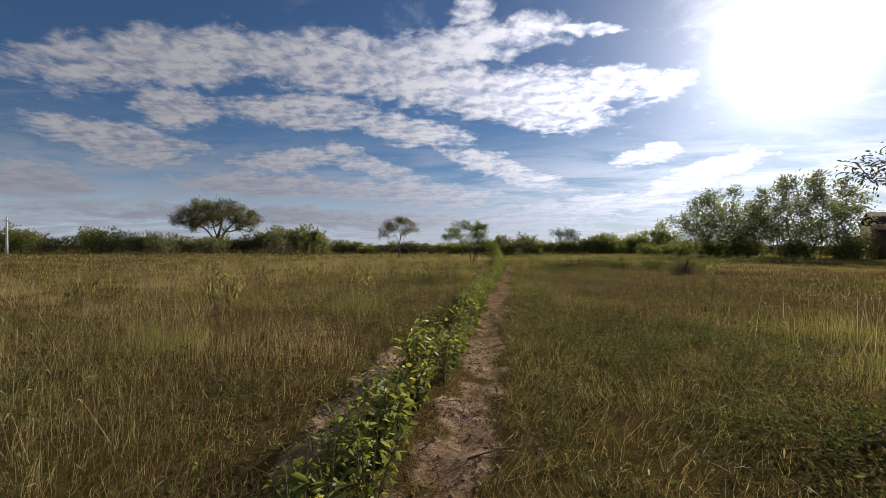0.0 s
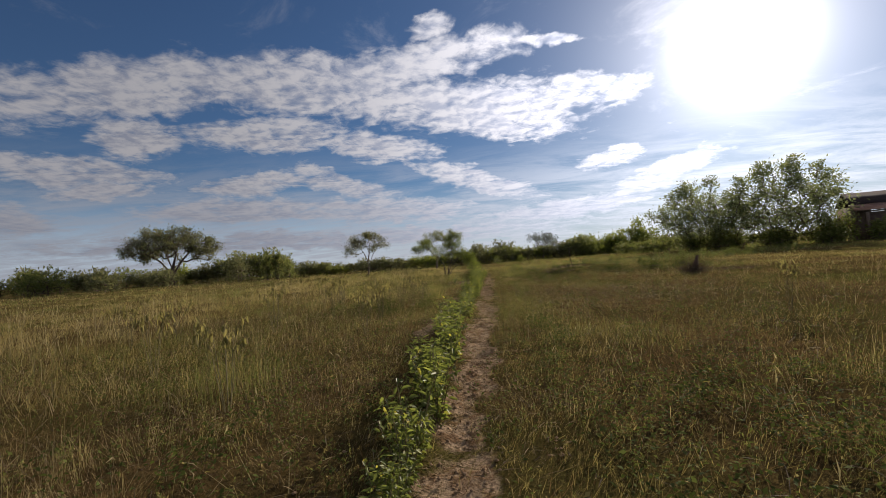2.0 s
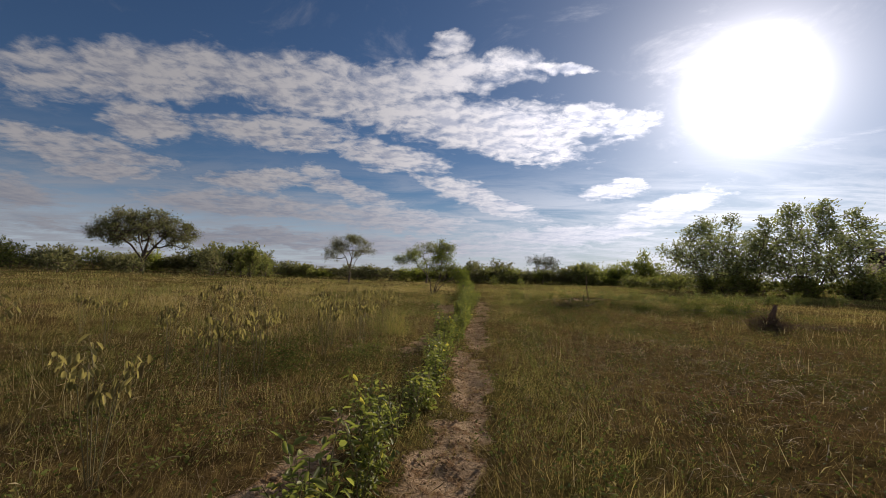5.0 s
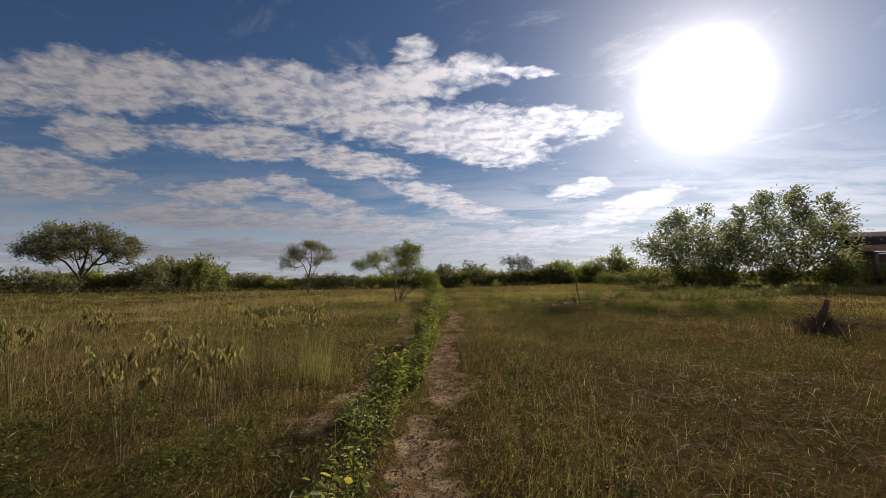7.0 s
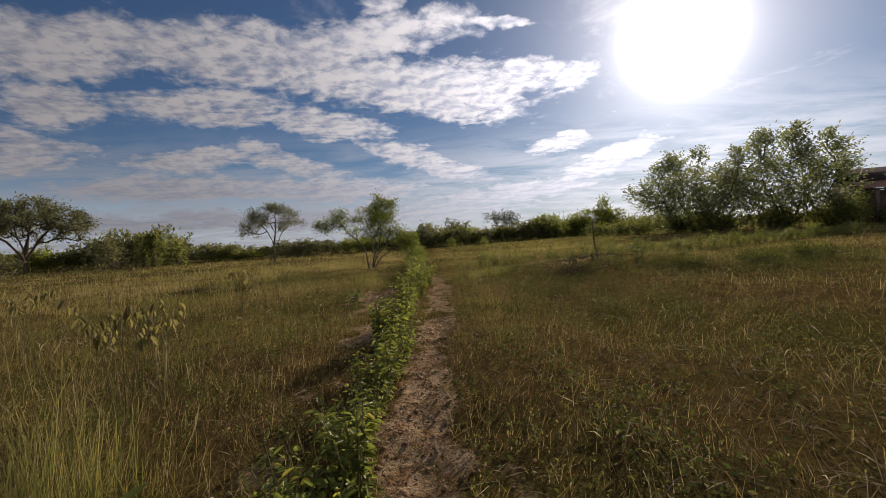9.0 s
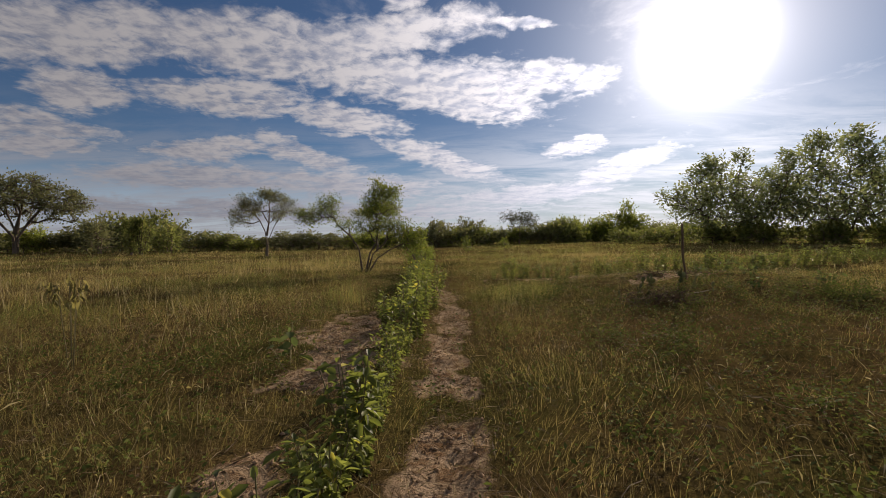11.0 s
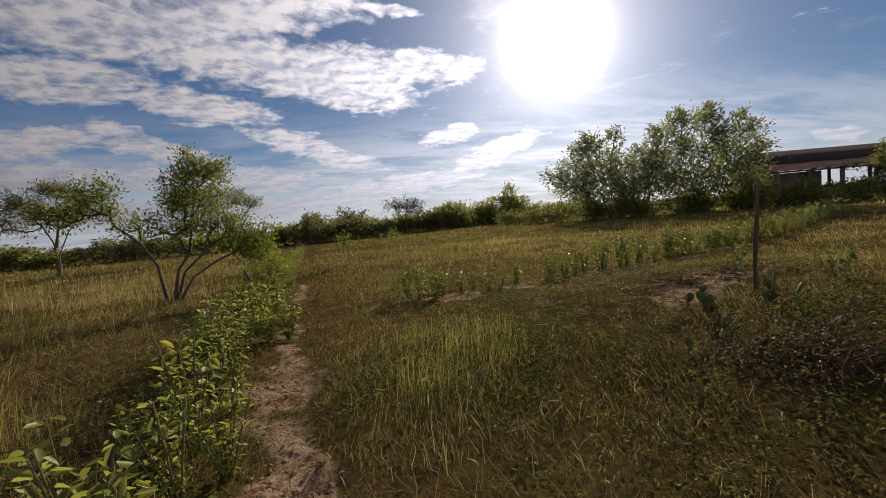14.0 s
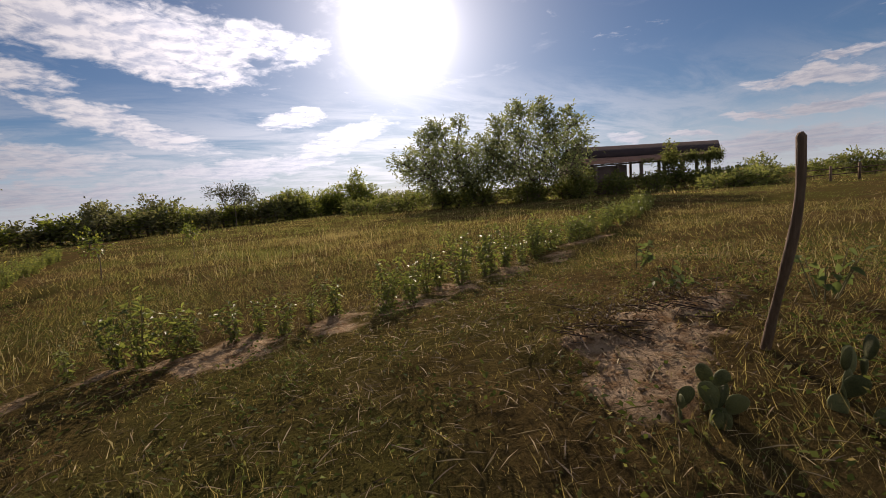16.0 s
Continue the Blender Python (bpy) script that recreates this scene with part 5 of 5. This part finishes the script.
def pod_weeds():
    kinds = [pod_weed(300 + k, 1.05 + 0.08 * k) for k in range(4)]
    spots = [(-3.4, 14.3), (-2.75, 20.5), (-2.7, 13.6), (-7.8, 12.4), (-2.3, 16.9), (-3.1, 17.6), (-4.6, 16.5), (-3.0, 19.3), (-8.5, 12.9), (-7.1, 12.9), (-4.3, 14.9), (-5.7, 19.6), (-6.4, 16.2), (-3.6, 15.9),
             (-5.2, 22.4), (-4.4, 26.0), (-8.2, 17.5), (-5.0, 13.2), (-9.3, 10.6), (5.2, 12.6), (-3.7, 18.6), (-3.9, 5.4), (-5.7, 7.6), (-6.6, 5.8), (-4.9, 9.6), (-2.9, 8.2), (-8.4, 8.8), (-5.7, 17.8), (-3.0, 14.8), (-2.8, 16.5), (-2.9, 21.2), (-5.3, 18.0), (-10.6, 16.1), (-2.6, 12.1)]
    for k, (x, y) in enumerate(spots):
        spot = pose(x, y, float(ground_z(np.array(x), np.array(y))), 0, 0, k * 77)
        ob = kinds[k] if k < 4 else copy_thing(kinds[k % 4], spot)
        ob.matrix_basis = spot
        size = 0.85 + 0.2 * ((k * 37) % 10) / 10
        ob.scale = (size, size, size)


# ------------------------------------------------------------------ buildings
def slab(p, q, r, s, thick, waves=0, high=0.05):
    """A sheet with corners p, q, r, s (p to q is the long side), with waves across its length."""
    p, q, r, s = (np.array(c, float) for c in (p, q, r, s))
    n = max(2, waves * 4 + 1)
    u = np.linspace(0, 1, n)[:, None]
    up = unit(np.cross(q - p, s - p))
    lift = (high * np.sin(u * waves * 2 * np.pi)) * up if waves else 0 * u * up
    low, top = p + (q - p) * u + lift, s + (r - s) * u + lift
    v = np.concatenate([low, top, low - up * thick, top - up * thick])
    i = np.arange(n - 1)
    f = [np.stack([i, i + 1, n + i + 1, n + i], -1), np.stack([2 * n + i + 1, 2 * n + i, 3 * n + i, 3 * n + i + 1], -1),
         np.stack([i + 1, i, 2 * n + i, 2 * n + i + 1], -1), np.stack([n + i, n + i + 1, 3 * n + i + 1, 3 * n + i], -1),
         np.array([[0, n, 3 * n, 2 * n], [n - 1, 3 * n - 1, 4 * n - 1, 2 * n - 1]])]
    return v, np.concatenate(f)


def box(lo, hi):
    x0, y0, z0, x1, y1, z1 = *lo, *hi
    v = np.array([(x, y, z) for z in (z0, z1) for x, y in ((x0, y0), (x1, y0), (x1, y1), (x0, y1))], float)
    return v, np.array([[0, 3, 2, 1], [4, 5, 6, 7], [0, 1, 5, 4], [1, 2, 6, 5], [2, 3, 7, 6], [3, 0, 4, 7]])


def shed():
    """A long shed: dark upper roof, lower red tile roof on posts in front. Local x runs along the ridge, -y faces the field."""
    root = thing("open_shed", "long half-open shed with dark roof and red tile lean-to", "shed", at=(49.0, 70.3, 0.0), turn=-19.0)
    long = 24.2
    me = raw_mesh("upper_roof", *slab((-0.4, -2.6, 4.75), (long - 2.0, -2.6, 4.70), (long + 0.2, 0, 6.30), (-0.4, 0, 6.40), 0.12, 110, 0.014))
    part("upper_roof", me, ROOFDARK, root, "dark weathered upper roof slope")
    me = raw_mesh("back_roof", *slab((long - 0.6, 2.8, 4.6), (-0.4, 2.8, 4.6), (-0.4, 0.02, 6.39), (long + 0.2, 0.02, 6.29), 0.12, 110, 0.014))
    part("back_roof", me, ROOFDARK, root)
    me = raw_mesh("lean_to_roof", *slab((-0.9, -5.5, 3.85), (long - 5.4, -5.5, 3.75), (long - 2.1, -2.66, 4.60), (-0.6, -2.66, 4.66), 0.10, 84, 0.05))
    part("lean_to_roof", me, ROOFTILE, root, "faded red tile lean-to roof")
    part("eave_beam", raw_mesh("eave_beam", *box((-0.6, -5.3, 3.52), (long - 5.6, -5.12, 3.70))), BARK, root)
    part("wall_beam", raw_mesh("wall_beam", *box((-0.4, -2.5, 4.30), (long - 2.2, -2.32, 4.48))), BARK, root)
    part("front_wall", raw_mesh("front_wall", *box((-0.3, -4.75, -0.1), (5.2, -4.55, 3.5))), WALLDARK, root, "brown plastered front wall")
    part("end_wall", raw_mesh("end_wall", *box((-0.3, 2.3, -0.1), (3.4, 2.5, 4.3))), WALLDARK, root, "brown plastered wall")
    part("side_wall", raw_mesh("side_wall", *box((-0.3, -4.6, -0.1), (-0.05, 2.6, 4.4))), WALLDARK, root)
    for x, half in ((0.4, 0.17), (3.6, 0.15), (7.0, 0.17), (10.4, 0.13), (13.2, 0.24), (15.4, 0.07), (17.4, 0.22)):
        part("front_post", raw_mesh("front_post", *box((x - half, -5.35, -0.1), (x + half, -5.05, 3.54))), WALLDARK, root)
    for k in range(14):
        x = 0.3 + k * (long - 6.4) / 13
        part("rafter", raw_mesh("rafter", *slab((x - 0.06, -5.3, 3.66), (x + 0.06, -5.3, 3.66), (x + 0.06, -2.4, 4.52), (x - 0.06, -2.4, 4.52), 0.14)), BARK, root)
    for x in (1.2, 6.0, 12.0, 18.2):
        part("middle_post", raw_mesh("middle_post", *box((x - 0.14, -2.55, -0.1), (x + 0.14, -2.28, 4.3))), WALLDARK, root)
    for x in (5.0, 11.2, 20.2):
        part("back_post", raw_mesh("back_post", *box((x - 0.14, 2.3, -0.1), (x + 0.14, 2.55, 4.5))), WALLDARK, root)
    part("low_wall", raw_mesh("low_wall", *box((3.8, 2.3, -0.1), (long * 0.8, 2.5, 1.9))), WALLDARK, root)
    rng = np.random.RandomState(77)
    n = 8600
    u = rng.uniform(size=n) ** 0.7
    mass = np.sin(u * 23) * 0.3 + np.sin(u * 51 + 1) * 0.2
    pos = np.stack([6.5 + u * (long - 11.5), -5.55 + rng.normal(size=n) * 0.28, 3.75 + 0.35 * u + rng.normal(size=n) * (0.12 + 0.28 * u) + mass * 0.5 - 0.35 * np.abs(rng.normal(size=n))], -1)
    pos = pos[rng.uniform(size=n) < np.clip(0.15 + 0.85 * u + mass, 0, 1)]
    v, f = leaves(pos, rng.normal(size=(len(pos), 3)) + [0, -0.4, 0], rng.uniform(0.12, 0.28, len(pos)), rng.uniform(0.08, 0.16, len(pos)), rng, lobes=False)
    part("climbing_vine", raw_mesh("climbing_vine", v, f), MIDLEAF, root, "green climbing vine hanging over the eave")


def overhanging_tree():
    root = thing("near_tree", "leafy tree with long overhanging branches", "tree", at=(15.6, 16.6, 0.0))
    trunks = [[(0, 0, -0.1), (-0.1, 0, 1.2), (-0.3, 0, 2.4), (-1.2, 0.1, 3.4), (-2.6, 0.2, 4.0)], [(0.05, 0, -0.1), (0.2, 0.1, 1.6), (0.6, 0.2, 3.2)]]
    lobes = [(-3.2, 0.3, 4.05, 1.2, 0.8, 0.45, 22), (-1.6, 0.2, 4.7, 1.4, 1.2, 0.6, 30), (0.8, 0.2, 5.0, 2.4, 2.2, 1.3, 60)]
    woody(root, 17, trunks, lobes, SHADELEAF, 0.010, 0.13, 18, 0.19, 0.16, 0.075, 0.3, -0.1, True)


def far_house():
    root = thing("far_house", "small pale house behind the scrub", "house", at=(-67.0, 117.0, 0.0), turn=28)
    root.scale = (1.1, 1.1, 1.1)
    part("wall", raw_mesh("wall", *box((-4, -2.5, -0.1), (4, 2.5, 2.7))), CONCRETE, root)
    part("roof", raw_mesh("roof", *slab((-4.6, -3.1, 2.6), (4.6, -3.1, 2.6), (4.6, 0, 4.0), (-4.6, 0, 4.0), 0.15, 18, 0.05)), WALLDARK, root)
    part("roof", raw_mesh("roof", *slab((4.6, 3.1, 2.6), (-4.6, 3.1, 2.6), (-4.6, 0, 4.0), (4.6, 0, 4.0), 0.15, 18, 0.05)), WALLDARK, root)


def concrete_pole(x, y, high, thick):
    root = thing("concrete_pole", "pale concrete pole standing among the scrub", "pole", "concrete poles", at=(x, y, 0.0))
    s = np.linspace(0, 1, 5)
    v, f = swept(np.stack([0 * s, 0 * s, -0.1 + high * s], -1), thick * (1 - 0.25 * s), 8)
    part("shaft", raw_mesh("shaft", v, f, True), CONCRETE, root)
    if high > 5:
        part("cross_arm", raw_mesh("cross_arm", *box((-0.5, -0.06, high - 0.7), (0.5, 0.06, high - 0.58))), CONCRETE, root)


def rail_fence():
    """Low wooden fence far to the side of the shed."""
    root = thing("rail_fence", "low weathered wooden rail fence", "fence", at=(46.0, 44.0, 0.0), turn=-28)
    for k in range(9):
        x = k * 2.6
        part("fence_post", raw_mesh("fence_post", *box((x - 0.07, -0.07, -0.1), (x + 0.07, 0.07, 1.15 + 0.1 * (k % 3)))), POSTWOOD, root)
        if k < 8:
            for z in (0.5, 0.95):
                v, f = tubes([(x, 0, z)], [(x + 2.6, 0, z + 0.05)], np.array([0.05]), np.array([0.04]), 6)
                part("rail", raw_mesh("rail", v, f), POSTWOOD, root)


forked_shrub()
round_bush((-1.55, 36.6), 21, 0.6, 0.95, "dense leafy bush at the end of the plant row")
round_bush((-1.75, 40.5), 22, 0.55, 0.95, "leafy green bush beyond the plant row")
slim_sapling((0.38, 43.4), 1.3, 31, "slim sapling in the open grass")
slim_sapling((2.6, 47.0), 1.1, 32, "slim young sapling in the open grass")
feathery_tree((-30.2, 62.0), 4.8, 231)
feathery_tree((-33.0, 64.5), 3.6, 241)
umbrella_tree()
lacy_tree()
spreading_tree()
overhanging_tree()
big_tree((39.2, 66.8), 51, 7.2, 10.6, "large leafy tree with ragged crown and upright shoots")
big_tree((31.6, 72.6), 52, 7.2, 9.4, "broad leafy tree with low hanging branches")
scrub_belt()
belt_trees()
shed()
for spot, seed, wide, high in (((33.0, 69.5), 261, 5.5, 2.6), ((37.5, 66.0), 262, 5.0, 2.4), ((29.5, 72.5), 263, 5.0, 2.4), ((41.0, 63.5), 264, 4.5, 2.4), ((27.0, 78.0), 265, 5.0, 2.2), ((24.0, 82.0), 266, 5.0, 2.0), ((34.5, 72.5), 267, 5.0, 2.8), ((39.0, 69.5), 268, 5.5, 2.8), ((43.5, 66.5), 269, 4.5, 2.6)):
    bush = scrub(seed, wide, high * 0.8, MIDLEAF, 10, 0.26)
    tagged(bush, "dark undergrowth bush below the trees", "bush", "undergrowth below the trees")
    bush.matrix_basis = pose(*spot, -0.05, 0, 0, seed * 31)
for spot, seed, wide, high in (((47.5, 62.5), 251, 4.5, 1.9), ((52.0, 61.0), 252, 4.0, 1.7), ((56.5, 59.0), 253, 4.2, 1.8), ((60.5, 58.0), 254, 4.0, 1.7), ((65.0, 57.0), 255, 4.5, 2.0), ((55.2, 60.0), 260, 1.6, 4.6),
                               ((43.0, 63.5), 256, 4.0, 2.8), ((71.5, 56.5), 257, 5.0, 3.2), ((69.0, 46.0), 258, 4.6, 2.8), ((80.0, 38.0), 259, 6.0, 4.2), ((76.0, 51.0), 249, 4.5, 2.0), ((49.5, 50.5), 271, 4.5, 1.2), ((53.5, 50.0), 272, 4.0, 1.5), ((58.0, 52.5), 273, 5.0, 1.6)):
    bush = scrub(seed, wide, high * 1.25 if spot[0] < 62 and spot[1] > 55 else high, MIDLEAF, 14, 0.24)
    tagged(bush, "overgrown bush beside the shed", "bush", "bushes round the shed")
    bush.matrix_basis = pose(*spot, -0.05, 0, 0, seed * 31)
far_house()
concrete_pole(-47.5, 81.6, 4.6, 0.16)
concrete_pole(-71.0, 50.5, 5.4, 0.16)
rail_fence()
brush_heap((8.6, 24.2), 12, 0.75, 0.8, 360, "dark heap of dead brush and a broken stump")
# Dead brush whose dark tone also stands in for the shaded sides of clods.
brush_heap((4.35, 31.75), 13, 0.5, 0.15, 34, "low dead brush, dark in place of the shaded side of turned soil", False)
brush_heap((5.2, 31.7), 14, 0.6, 0.16, 50, "low dead brush, dark in place of the shaded side of turned soil", False)
# Dark brush added where a shaded hollow of dark soil lies by the cactus.
brush_heap((3.55, 29.5), 16, 0.9, 0.30, 170, "low dark brush added for the shaded soil hollow by the cactus", False)
brush_heap((10.6, 25.0), 15, 1.4, 0.22, 110, "low dark heap of dead brush in the grass", False)
for spot, seed, wide, high in (((6.6, 29.3), 285, 0.5, 0.28),
                               ((8.6, 29.3), 287, 0.8, 0.32), ((10.9, 30.2), 288, 0.9, 0.36), ((2.6, 3.2), 291, 0.45, 0.26)):
    weedy = round_bush(spot, seed, wide, high, "dense dark green weed clump in the grass", HERB)
    tagged(weedy, category="weeds", group="weed clumps")
fence_post()
old_stake()
plant_row()
second_row()
for at, seed, pads, size in (((3.78, 30.78), 421, 14, 0.11), ((3.25, 30.05), 422, 6, 0.11), ((2.97, 29.88), 423, 4, 0.10), ((3.3, 29.68), 424, 4, 0.10), ((4.25, 30.35), 425, 8, 0.115), ((4.6, 30.15), 426, 5, 0.12)):
    prickly_pear(at, seed, pads, size, "green prickly pear cactus with flat oval pads")
fallen_branch((-0.27, 2.87), 32, 0.32, 0.007, DARKBARK, "thin dead twig lying on the path")
fallen_branch((-0.36, 22.96), -20, 0.72, 0.009, DARKBARK, "thin dead stem lying across the path")
fallen_branch((4.05, 29.75), 25, 0.55, 0.022, PALEWOOD, "bleached dead branch lying in the weeds")
for at, seed, high, count, size in (((-2.05, 26.0), 411, 0.42, 3, 0.13), ((5.5, 30.0), 405, 0.30, 5, 0.10), ((6.0, 31.0), 406, 0.38, 6, 0.10), ((7.0, 30.2), 408, 0.36, 6, 0.10), ((5.4, 31.9), 409, 0.3, 5, 0.09), ((6.6, 33.0), 410, 0.36, 5, 0.10)):
    broad_weed(at, seed, high, count, size, "pale green broad-leaved weed with drooping leaves in the grass")
pod_weeds()
